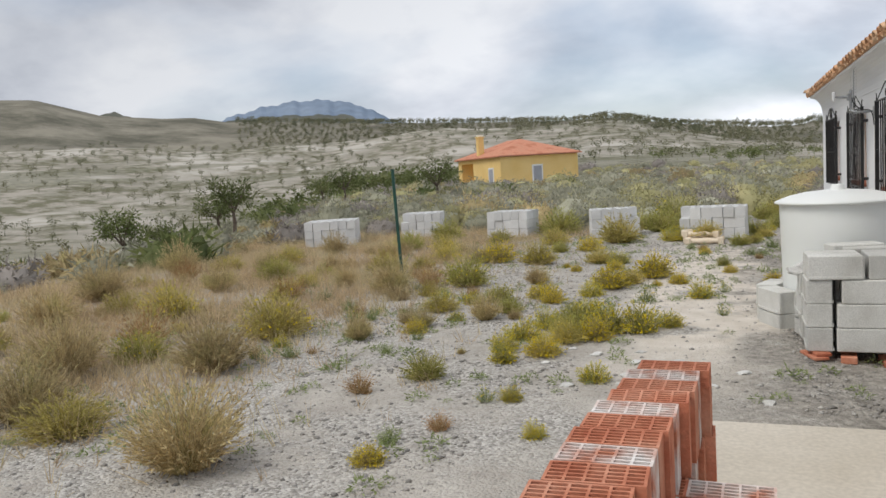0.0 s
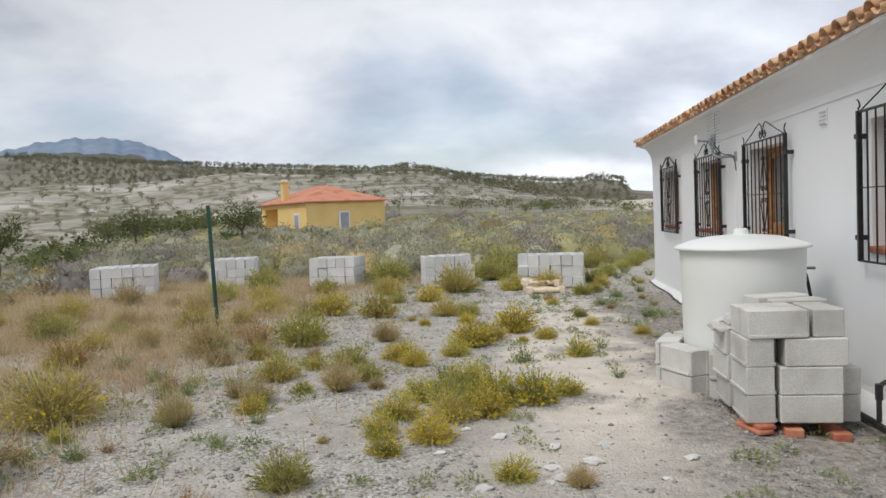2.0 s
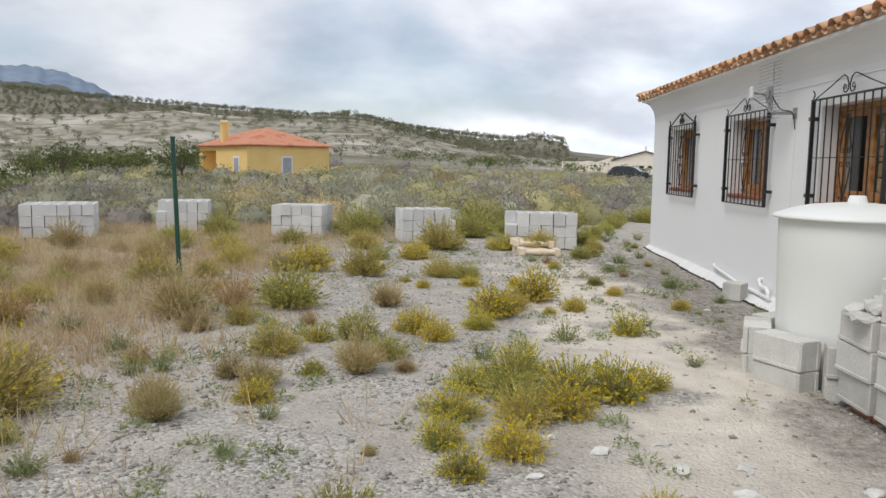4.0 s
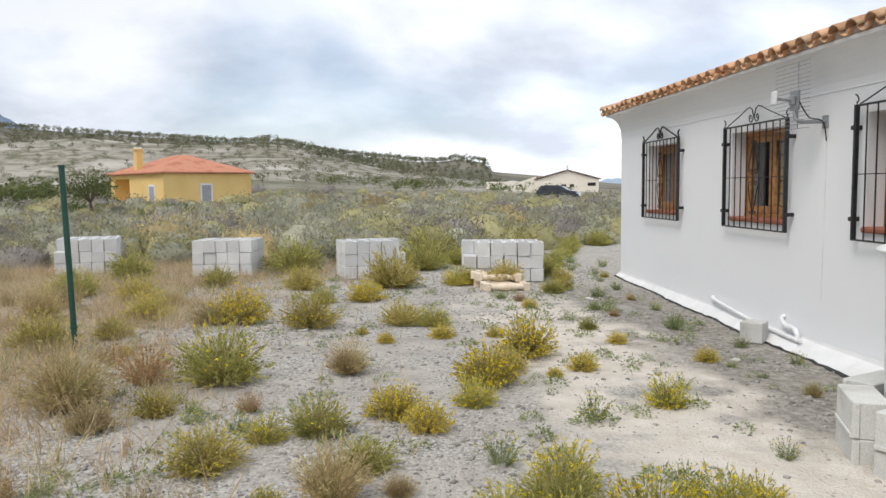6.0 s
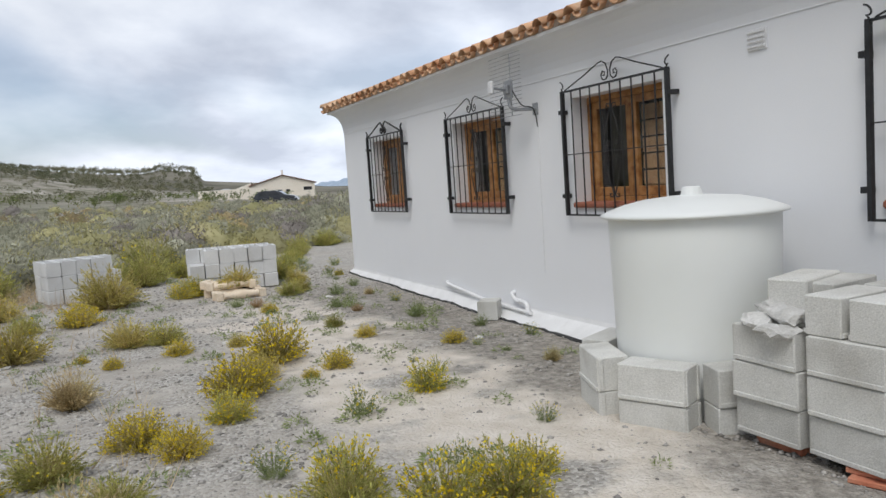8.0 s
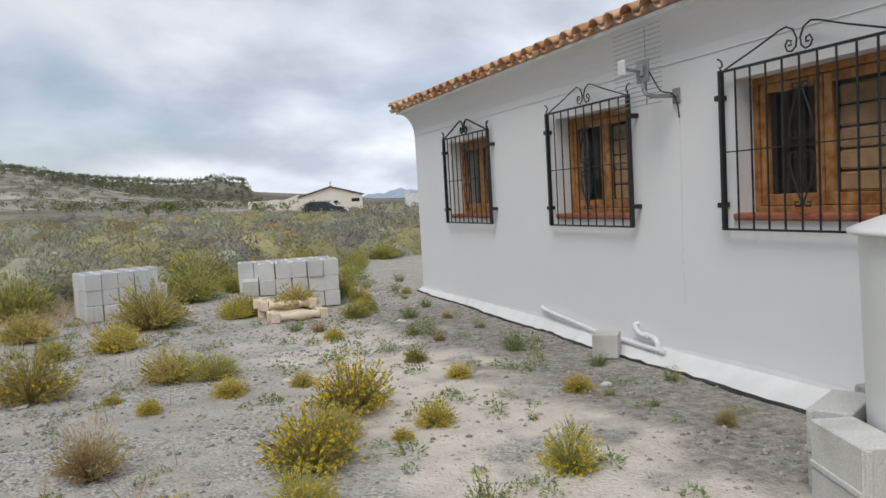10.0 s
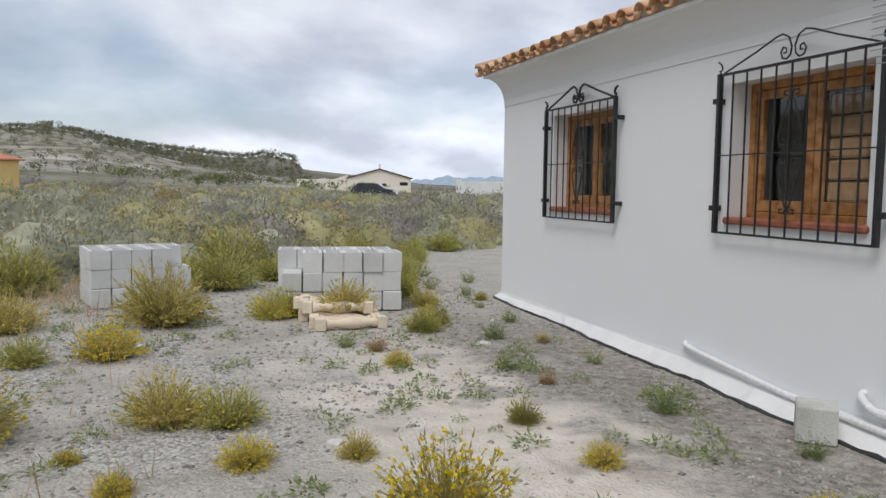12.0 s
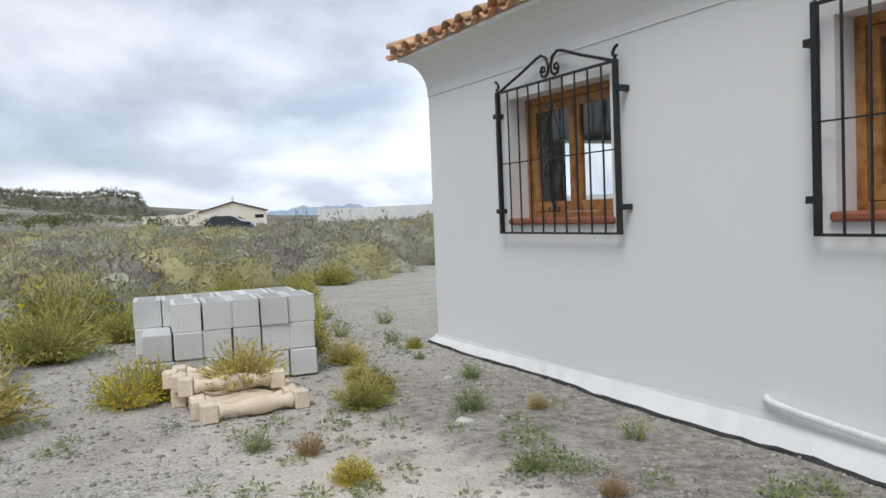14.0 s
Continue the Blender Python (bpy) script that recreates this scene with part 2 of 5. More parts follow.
def ground_material():
    """Grey gravel and dust near the house, a bare sandy track, pale marl with dry stain further out."""
    m = bpy.data.materials.new("gravel_and_marl")
    m.use_nodes = True
    nt = m.node_tree
    bs = nt.nodes["Principled BSDF"]
    bs.inputs["Roughness"].default_value = 1.0
    bs.inputs["Specular IOR Level"].default_value = 0.1
    geo = nt.nodes.new("ShaderNodeNewGeometry")

    def noi(scale, detail=6.0, rough=0.55):
        n = nt.nodes.new("ShaderNodeTexNoise")
        n.inputs["Scale"].default_value, n.inputs["Detail"].default_value, n.inputs["Roughness"].default_value = scale, detail, rough
        nt.links.new(geo.outputs["Position"], n.inputs["Vector"])
        return n.outputs["Fac"]

    def ramp2(fac, p0, c0, p1, c1):
        r = nt.nodes.new("ShaderNodeValToRGB")
        a = r.color_ramp.elements
        a[0].position, a[0].color, a[1].position, a[1].color = p0, (*c0, 1), p1, (*c1, 1)
        nt.links.new(fac, r.inputs[0])
        return r.outputs[0]

    def math2(op, a, b):
        n = nt.nodes.new("ShaderNodeMath"); n.operation = op
        for i, v in enumerate((a, b)):
            if isinstance(v, (int, float)):
                n.inputs[i].default_value = v
            else:
                nt.links.new(v, n.inputs[i])
        return n.outputs[0]

    def rng(v, a, b, c=0.0, d=1.0):
        n = nt.nodes.new("ShaderNodeMapRange"); n.interpolation_type = "SMOOTHSTEP"
        for k, x in zip(("From Min", "From Max", "To Min", "To Max"), (a, b, c, d)):
            n.inputs[k].default_value = x
        nt.links.new(v, n.inputs["Value"])
        return n.outputs[0]

    def mix(f, a, b):
        n = nt.nodes.new("ShaderNodeMix"); n.data_type = "RGBA"
        nt.links.new(f, n.inputs[0]); nt.links.new(a, n.inputs[6]); nt.links.new(b, n.inputs[7])
        return n.outputs[2]

    sp = nt.nodes.new("ShaderNodeSeparateXYZ")
    nt.links.new(geo.outputs["Position"], sp.inputs[0])
    X, Y = sp.outputs["X"], sp.outputs["Y"]
    vor = nt.nodes.new("ShaderNodeTexVoronoi"); vor.inputs["Scale"].default_value = 55
    nt.links.new(geo.outputs["Position"], vor.inputs["Vector"])
    pebble = ramp2(vor.outputs["Color"], 0.1, (0.23, 0.215, 0.19), 0.92, (0.6, 0.575, 0.53))
    dust = ramp2(noi(2.2, 9.0, 0.68), 0.35, (0.34, 0.31, 0.27), 0.68, (0.55, 0.515, 0.455))
    near = mix(rng(noi(1.3), 0.36, 0.62, 0.0, 0.85), pebble, dust)
    sand = ramp2(noi(5.0), 0.3, (0.57, 0.51, 0.43), 0.7, (0.71, 0.655, 0.58))
    # the bare track runs along the house, two metres off its wall
    wob = math2("MULTIPLY", math2("SUBTRACT", noi(0.9), 0.5), 2.4)
    off = math2("ABSOLUTE", math2("ADD", math2("ADD", X, wob), 2.0), 0.0)
    track = math2("MULTIPLY", rng(off, 0.95, 0.3), math2("MULTIPLY", rng(Y, -11.5, -9.0), rng(Y, -0.2, -3.8)))
    track = math2("MULTIPLY", track, rng(noi(1.7, 3.0), 0.32, 0.47))
    # darker brown-grey clods and trodden gravel along the wall
    clod = ramp2(noi(14.0, 8.0, 0.7), 0.36, (0.16, 0.146, 0.125), 0.64, (0.43, 0.4, 0.35))
    near = mix(math2("MULTIPLY", rng(math2("ADD", X, math2("MULTIPLY", wob, 0.5)), -2.3, -1.0), math2("MULTIPLY", rng(Y, -0.4, -2.2), rng(noi(2.6, 4.0), 0.3, 0.5, 0.3, 0.9))), near, clod)
    near = mix(track, near, sand)
    earth = ramp2(noi(1.6), 0.3, (0.31, 0.25, 0.175), 0.7, (0.43, 0.36, 0.27))
    dry = math2("MULTIPLY", rng(math2("ADD", X, wob), -5.6, -7.6), rng(noi(0.8), 0.36, 0.52))
    near = mix(dry, near, earth)
    marl = ramp2(noi(0.035, 8.0, 0.6), 0.36, (0.26, 0.24, 0.195), 0.62, (0.47, 0.44, 0.385))
    stain = ramp2(noi(0.2, 8.0, 0.65), 0.42, (0.15, 0.145, 0.095), 0.6, (0.36, 0.33, 0.28))
    far = mix(rng(noi(0.06, 5.0), 0.4, 0.54), marl, stain)
    # terraces: dark scrubby banks follow the contour lines of the hills
    mp = nt.nodes.new("ShaderNodeMapping"); mp.inputs["Scale"].default_value = (0.012, 0.012, 0.5)
    nt.links.new(geo.outputs["Position"], mp.inputs["Vector"])
    bank = nt.nodes.new("ShaderNodeTexNoise"); bank.inputs["Scale"].default_value, bank.inputs["Detail"].default_value = 1.0, 7.0
    nt.links.new(mp.outputs[0], bank.inputs["Vector"])
    scrubby = ramp2(noi(0.5, 6.0), 0.35, (0.11, 0.115, 0.075), 0.65, (0.24, 0.23, 0.165))
    far = mix(rng(bank.outputs["Fac"], 0.53, 0.61, 0.0, 0.65), far, scrubby)
    dist = nt.nodes.new("ShaderNodeVectorMath"); dist.operation = "LENGTH"
    nt.links.new(geo.outputs["Position"], dist.inputs[0])
    heath = ramp2(noi(0.02, 9.0, 0.7), 0.4, (0.11, 0.105, 0.08), 0.62, (0.26, 0.24, 0.19))
    far = mix(rng(dist.outputs["Value"], 330, 470), far, heath)
    nt.links.new(mix(rng(dist.outputs["Value"], 16, 40), near, far), bs.inputs["Base Color"])
    bp = nt.nodes.new("ShaderNodeBump"); bp.inputs["Strength"].default_value, bp.inputs["Distance"].default_value = 0.8, 0.018
    nt.links.new(math2("ADD", noi(30.0), math2("MULTIPLY", vor.outputs["Distance"], -0.8)), bp.inputs["Height"])
    nt.links.new(bp.outputs[0], bs.inputs["Normal"])
    return m


M["ground"] = ground_material()

# ---- building helpers ----


def put_mesh(name, me, mat, parent=None, label=""):
    me.materials.append(mat)
    ob = new(name, me)
    if parent:
        ob.parent = parent
    if label:
        ob["label"] = label
    return ob


def part(name, bm, mat, parent=None, label="", smooth=False):
    """Links a bmesh as one mesh object under a thing or part."""
    me = bpy.data.meshes.new(name)
    bmesh.ops.recalc_face_normals(bm, faces=bm.faces)
    for f in bm.faces:
        f.smooth = smooth
    bm.to_mesh(me)
    bm.free()
    return put_mesh(name, me, mat, parent, label)


def np_mesh(name, verts, faces):
    """A mesh from arrays of points and of equal-sized faces."""
    v, f = np.asarray(verts, dtype=np.float32), np.asarray(faces, dtype=np.int32)
    me = bpy.data.meshes.new(name)
    me.vertices.add(len(v)); me.vertices.foreach_set("co", v.ravel())
    me.loops.add(f.size); me.loops.foreach_set("vertex_index", f.ravel())
    me.polygons.add(len(f)); me.polygons.foreach_set("loop_start", np.arange(0, f.size, f.shape[1], dtype=np.int32))
    me.update(calc_edges=True)
    me.validate()
    return me


def thing(name, m=None, label="", category="", group="", kind=""):
    ob = new(name)
    ob.empty_display_size = 0.1
    ob.matrix_world = m or Matrix()
    return tagged(ob, label, category, group, kind)


def add_box(bm, lo, hi, m=None, bevel=0.0):
    c = [(a + b) / 2 for a, b in zip(lo, hi)]
    s = [b - a for a, b in zip(lo, hi)]
    made = bmesh.ops.create_cube(bm, size=1.0, matrix=(m or Matrix()) @ Matrix.Translation(c) @ Matrix.Diagonal((*s, 1)))
    if bevel:
        edges = {e for v in made["verts"] for e in v.link_edges}
        bmesh.ops.bevel(bm, geom=list(edges), offset=bevel, segments=1, affect="EDGES")
    return bm


def box(lo, hi, m=None, bevel=0.0):
    return add_box(bmesh.new(), lo, hi, m, bevel)


def add_tube(bm, pts, r, sides=8, r_end=None):
    """A round tube through points, with closed ends."""
    pts = [Vector(p) for p in pts]
    rings, up = [], Vector((0.31, 0.17, 0.93))
    for i, p in enumerate(pts):
        d = (pts[min(i + 1, len(pts) - 1)] - pts[max(i - 1, 0)]).normalized()
        a = d.cross(up)
        if a.length < 1e-3:
            a = d.cross(Vector((1, 0, 0)))
        a.normalize()
        b = d.cross(a)
        rr = r if r_end is None else r + (r_end - r) * i / (len(pts) - 1)
        rings.append([bm.verts.new(p + (a * math.cos(t) + b * math.sin(t)) * rr) for t in (2 * math.pi * k / sides for k in range(sides))])
    for q, w in zip(rings, rings[1:]):
        for k in range(sides):
            bm.faces.new((q[k], q[(k + 1) % sides], w[(k + 1) % sides], w[k]))
    bm.faces.new(rings[0]); bm.faces.new(rings[-1])
    return bm


def tube(pts, r, sides=8, r_end=None):
    return add_tube(bmesh.new(), pts, r, sides, r_end)


def lathe(profile, sides=48, m=None):
    bm = bmesh.new()
    m = m or Matrix()
    rings = [[bm.verts.new(m @ Vector((r * math.cos(2 * math.pi * k / sides), r * math.sin(2 * math.pi * k / sides), z))) for k in range(sides)] for r, z in profile]
    for q, w in zip(rings, rings[1:]):
        for k in range(sides):
            bm.faces.new((q[k], q[(k + 1) % sides], w[(k + 1) % sides], w[k]))
    bm.faces.new(rings[0]); bm.faces.new(rings[-1])
    return bm


def smooth_turn(points, n=5):
    """Rounds the corners of a line of points."""
    out = [Vector(points[0])]
    for a, b, c in zip(points, points[1:], points[2:]):
        a, b, c = Vector(a), Vector(b), Vector(c)
        p, q = b + (a - b) * min(0.4, 0.06 / (a - b).length), b + (c - b) * min(0.4, 0.06 / (c - b).length)
        out += [p.lerp(b, t).lerp(b.lerp(q, t), t) for t in (i / n for i in range(n + 1))]
    return out + [Vector(points[-1])]


# ---- ground and hills ----
RING = (-3.5, -10.0)
SKY_AZ = [-180, -90, -60, -49, -45, -41, -39, -36.6, -35, -30, -26.7, -21, -17, -12, -9, -6.8, -5, -1, 2.6, 4.4, 5.3, 7.4, 8.2, 12, 17, 25, 60, 120, 180]
SKY_EL = [1.0, 4, 6.5, 6.5, 5.4, 5.1, 5.1, 4.7, 4.7, 4.35, 4.15, 3.85, 3.65, 3.4, 3.4, 3.25, 2.8, 2.3, 1.9, 1.9, 2.1, 1.85, 1.15, 0.8, 0.2, -0.1, 0.1, 0.5, 1.0]
NEAR_EL = [0.5, 2.5, 3.8, 3.6, 3.5, 3.3, 3.2, 3.0, 3.0, 3.0, 3.3, 3.65, 3.4, 3.3, 3.4, 3.15, 2.55, 1.75, 1.1, 0.8, 0.7, 0.4, 0.1, -0.3, -0.4, -0.4, -0.2, 0.2, 0.5]


def wave(x, y, s, seed):
    """Smooth bumps in -1..1, summed from a few waves."""
    rs = np.random.RandomState(seed)
    out = 0
    for k in range(6):
        a, ph, f = rs.uniform(0, 6.28), rs.uniform(0, 6.28), rs.uniform(0.6, 1.8) / s
        out = out + np.sin((x * np.cos(a) + y * np.sin(a)) * f * 6.28 + ph)
    return out / 6


def sstep(t):
    t = np.clip(t, 0, 1)
    return t * t * (3 - 2 * t)


def height(x, y):
    x, y = np.asarray(x, float), np.asarray(y, float)
    dx, dy = x - RING[0], y - RING[1]
    r, az = np.hypot(dx, dy), np.degrees(np.arctan2(dx, dy))
    edge = -12.6 - np.clip(y - 2, 0, 60) * 0.45 + wave(x, y, 9, 3) * 0.9
    front = sstep((az + 95) / 20) * 1.0
    valley = -7.5 * sstep((edge - x) / 34) * front
    base = valley + wave(x, y, 3.0, 1) * 0.025 + wave(x, y, 0.9, 5) * 0.01
    base = base + 0.1 * sstep((x + 0.5) / 0.5) * sstep((-y - 0.2) / 2) * 0 - 0.06 * sstep((-y - 0.5) / 3) * sstep((x + 1.2) / 0.8)
    s1, s2 = np.clip((r - 80) / 208, 0, 1) * np.clip(r, 0, 288) / 288, sstep((r - 330) / 330)
    h1 = np.tan(np.radians(np.interp(az, SKY_AZ, NEAR_EL))) * 288 + 1.4
    h2 = np.tan(np.radians(np.interp(az, SKY_AZ, SKY_EL))) * 660 + 1.4
    z = base * (1 - s1) + h1 * s1
    z = z + (wave(x, y, 70, 7) * 1.3 + wave(x, y, 22, 8) * 0.45) * sstep((r - 90) / 90) * sstep((8 - az) / 10) * (1 - s2)
    dip = sstep((r - 288) / 60) * (1 - s2) * 6
    z = z * (1 - s2) + h2 * s2 - dip
    return z - sstep((r - 680) / 1500) * h2 * 1.2


def gz(x, y):
    return float(height(x, y))


rr = np.concatenate([[0.0], np.linspace(0.4, 20, 60), 20 * 1.028 ** np.arange(1, 190)])
aa = np.radians(np.concatenate([np.linspace(-95, 60, 330), np.linspace(61, 264, 80)]))
na = len(aa)
gx = RING[0] + np.outer(rr[1:], np.sin(aa)).ravel()
gy = RING[1] + np.outer(rr[1:], np.cos(aa)).ravel()
gv = np.vstack([[(RING[0], RING[1], gz(*RING))], np.column_stack([gx, gy, height(gx, gy)])])
nr = len(rr) - 1
ii, jj = np.meshgrid(np.arange(nr - 1), np.arange(na), indexing="ij")
j2 = (jj + 1) % na
quad = np.column_stack([(1 + ii * na + jj).ravel(), (1 + (ii + 1) * na + jj).ravel(), (1 + (ii + 1) * na + j2).ravel(), (1 + ii * na + j2).ravel()])
hub = np.column_stack([np.zeros(na, int), 1 + np.arange(na), 1 + (np.arange(na) + 1) % na, 1 + (np.arange(na) + 1) % na])
gme = bpy.data.meshes.new("ground")
gme.from_pydata(gv.tolist(), [], quad[:, ::-1].tolist() + hub[:, [0, 2, 1]].tolist())
for p in gme.polygons:
    p.use_smooth = True
ground = put_mesh("ground", gme, M["ground"])
tagged(ground, "grey gravel and pale marl ground rising to bare hills", "ground", kind="structure")


def far_range(name, az, el, dist, mat, label):
    """A far mountain as a ridge with a slope towards the viewer."""
    a = np.linspace(az[0], az[-1], 160)
    e = np.interp(a, az, el) + 0.06 * np.sin(a * 3.1) + 0.04 * np.sin(a * 7.7)
    rows = []
    for k, (f, d) in enumerate(((0.0, 0.72), (0.35, 0.82), (0.75, 0.93), (1.0, 1.0), (0.5, 1.15))):
        z = np.tan(np.radians(e)) * dist * f + (np.sin(a * 5 + k * 2) * 0.02 * dist * 0.1 if 0 < k < 3 else 0) - (30 if k == 0 else 0)
        rows.append(np.column_stack([RING[0] + np.sin(np.radians(a)) * dist * d, RING[1] + np.cos(np.radians(a)) * dist * d, z]))
    n = len(a)
    v = np.vstack(rows)
    i, j = np.meshgrid(np.arange(4), np.arange(n - 1), indexing="ij")
    f = np.column_stack([(i * n + j).ravel(), (i * n + j + 1).ravel(), ((i + 1) * n + j + 1).ravel(), ((i + 1) * n + j).ravel()])
    ob = put_mesh(name, np_mesh(name, v, f), mat)
    return tagged(ob, label, "mountain", kind="structure")


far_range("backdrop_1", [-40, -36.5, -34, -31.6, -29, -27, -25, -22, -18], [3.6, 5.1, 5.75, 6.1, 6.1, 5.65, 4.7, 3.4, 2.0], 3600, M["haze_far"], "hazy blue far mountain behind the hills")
far_range("backdrop_2", [12, 15, 17, 19, 20.5, 22.4, 24.5, 26, 32, 40], [0.15, 0.35, 0.55, 0.85, 0.72, 0.88, 0.45, 0.35, 0.3, 0.1], 3400, M["haze_pale"], "distant mountain range on the horizon, tinted pale blue for haze")
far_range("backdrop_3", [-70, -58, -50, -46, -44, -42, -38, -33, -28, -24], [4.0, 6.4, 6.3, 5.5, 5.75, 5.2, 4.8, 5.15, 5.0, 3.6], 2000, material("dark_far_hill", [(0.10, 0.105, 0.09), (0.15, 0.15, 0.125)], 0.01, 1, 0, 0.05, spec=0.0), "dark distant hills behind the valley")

# ---- the white house ----
Y_END, Y_FAR, WALL_TOP, DEEP = -17.5, 0.0, 2.59, 8.5
GRILLES = [(-1.857, 1.30), (-4.48, 1.29), (-6.817, 1.30), (-9.648, 1.30)]
WIN = [(y + 0.03, 0.56, 1.10, 2.01) for y, w in GRILLES]


def wall_cells(ys, zs, holes, x0, x1):
    """A wall between x0 and x1 with holes (y0, y1, z0, z1), faces only where solid meets air."""
    bm = bmesh.new()
    solid = [[not any(h[0] < (a + b) / 2 < h[1] and h[2] < (c + d) / 2 < h[3] for h in holes) for c, d in zip(zs, zs[1:])] for a, b in zip(ys, ys[1:])]

    def face(*p):
        bm.faces.new([bm.verts.new(q) for q in p])

    for i, (a, b) in enumerate(zip(ys, ys[1:])):
        for j, (c, d) in enumerate(zip(zs, zs[1:])):
            if not solid[i][j]:
                continue
            for x in (x0, x1):
                face((x, a, c), (x, b, c), (x, b, d), (x, a, d))
            for y, k in ((a, i - 1), (b, i + 1)):
                if not (0 <= k < len(solid)) or not solid[k][j]:
                    face((x0, y, c), (x1, y, c), (x1, y, d), (x0, y, d))
            for z, k in ((c, j - 1), (d, j + 1)):
                if not (0 <= k < len(zs) - 1) or not solid[i][k]:
                    face((x0, a, z), (x1, a, z), (x1, b, z), (x0, b, z))
    bmesh.ops.remove_doubles(bm, verts=bm.verts, dist=1e-4)
    return bm


holes = [(y - h, y + h, z0, z1) for y, h, z0, z1 in WIN]
ys = sorted({Y_END, Y_FAR, *[v for h in holes for v in h[:2]]})
wall_west = part("wall_west", wall_cells(ys, [-0.5, 1.10, 2.01, WALL_TOP], holes, 0.0, 0.30), M["plaster"])
tagged(wall_west, "white plastered house wall with four barred windows", "wall", kind="structure")
# a far opening in the opposite wall lets daylight show through the room
for nm, lo, hi in (("wall_north", (0.303, -0.30, -0.5), (DEEP, 0.0, WALL_TOP)), ("wall_south", (0.303, Y_END, -0.5), (DEEP, Y_END + 0.3, WALL_TOP))):
    if nm == "wall_north":
        bm = bmesh.new()
        for a, b, c, d in ((0.303, 1.3, -0.5, WALL_TOP), (2.4, DEEP, -0.5, WALL_TOP), (1.3, 2.4, -0.5, 1.0), (1.3, 2.4, 1.82, WALL_TOP)):
            add_box(bm, (a, -0.30, c), (b, 0.0, d))
    else:
        bm = box(lo, hi)
    tagged(part(nm, bm, M["plaster"]), "white plastered side wall of the house", "wall", kind="structure")
tagged(part("wall_east", box((DEEP, Y_END, -0.5), (DEEP + 0.3, Y_FAR, WALL_TOP)), M["plaster"]), "white plastered back wall of the house", "wall", kind="structure")
tagged(part("floor", box((0.303, Y_END + 0.3, -0.1), (DEEP, -0.303, 0.05)), M["slab"]), "plain floor inside the house", "floor", kind="structure")
tagged(part("ceiling", box((0.31, Y_END + 0.31, WALL_TOP - 0.06), (DEEP - 0.01, -0.31, WALL_TOP - 0.005)), M["plaster"]), "plain white ceiling inside the house", "ceiling", kind="structure")
# inner walls carry the rooms' dimness in their near-black colour
tagged(part("wall_inside", box((0.303, -3.25, 0.05), (DEEP, -3.1, WALL_TOP)), M["curtain"]), "partition wall inside the house, coloured near-black as an unlit room", "wall", kind="structure")
tagged(part("wall_hall", box((3.6, Y_END + 0.3, 0.05), (3.75, -3.26, WALL_TOP)), M["curtain"]), "hall wall inside the house, coloured near-black as an unlit room", "wall", kind="structure")

# cove under the eaves, mitred round the far corner
prof = [(-0.003, 2.224), (-0.007, 2.225), (-0.007, 2.229), (-0.004, 2.233)]
prof += [(-0.004 - 0.19 * (1 - math.cos(t)), 2.233 + 0.325 * math.sin(t)) for t in (math.pi / 2 * k / 8 for k in range(9))]
prof += [(-0.20, 2.585), (0.0, 2.60)]
bm = bmesh.new()
va = [bm.verts.new((x, Y_END, z)) for x, z in prof]
vb = [bm.verts.new((x, Y_FAR - x, z)) for x, z in prof]
vc = [bm.verts.new((DEEP, Y_FAR - x, z)) for x, z in prof]
for p, q in ((va, vb), (vb, vc)):
    for k in range(len(prof) - 1):
        bm.faces.new((p[k], p[k + 1], q[k + 1], q[k]))
trim = part("trim_eaves", bm, M["plaster"], smooth=False)
tagged(trim, "white plaster cove under the eaves", "cornice", kind="structure")

# roof: sloped deck and rows of barrel tiles at the eaves
SLOPE = radians(17)
roof = thing("roof", None, "low roof of terracotta barrel tiles", "roof", kind="structure")
bm = bmesh.new()
mid_x = DEEP / 2
rise = (mid_x + 0.2) * math.tan(SLOPE)
deck_pts = [(-0.2, Y_END - 0.2, 2.598), (-0.2, Y_FAR + 0.2, 2.598), (DEEP + 0.2, Y_FAR + 0.2, 2.598), (DEEP + 0.2, Y_END - 0.2, 2.598)]
dv = [bm.verts.new(p) for p in deck_pts]
r1, r2 = bm.verts.new((mid_x, Y_END + mid_x, 2.605 + rise)), bm.verts.new((mid_x, Y_FAR - mid_x, 2.605 + rise))
for f in ((dv[0], dv[1], r2, r1), (dv[1], dv[2], r2), (dv[2], dv[3], r1, r2), (dv[3], dv[0], r1), (dv[3], dv[2], dv[1], dv[0])):
    bm.faces.new(f)
part("roof_deck", bm, M["far_tile"], roof)
PITCH = 0.232


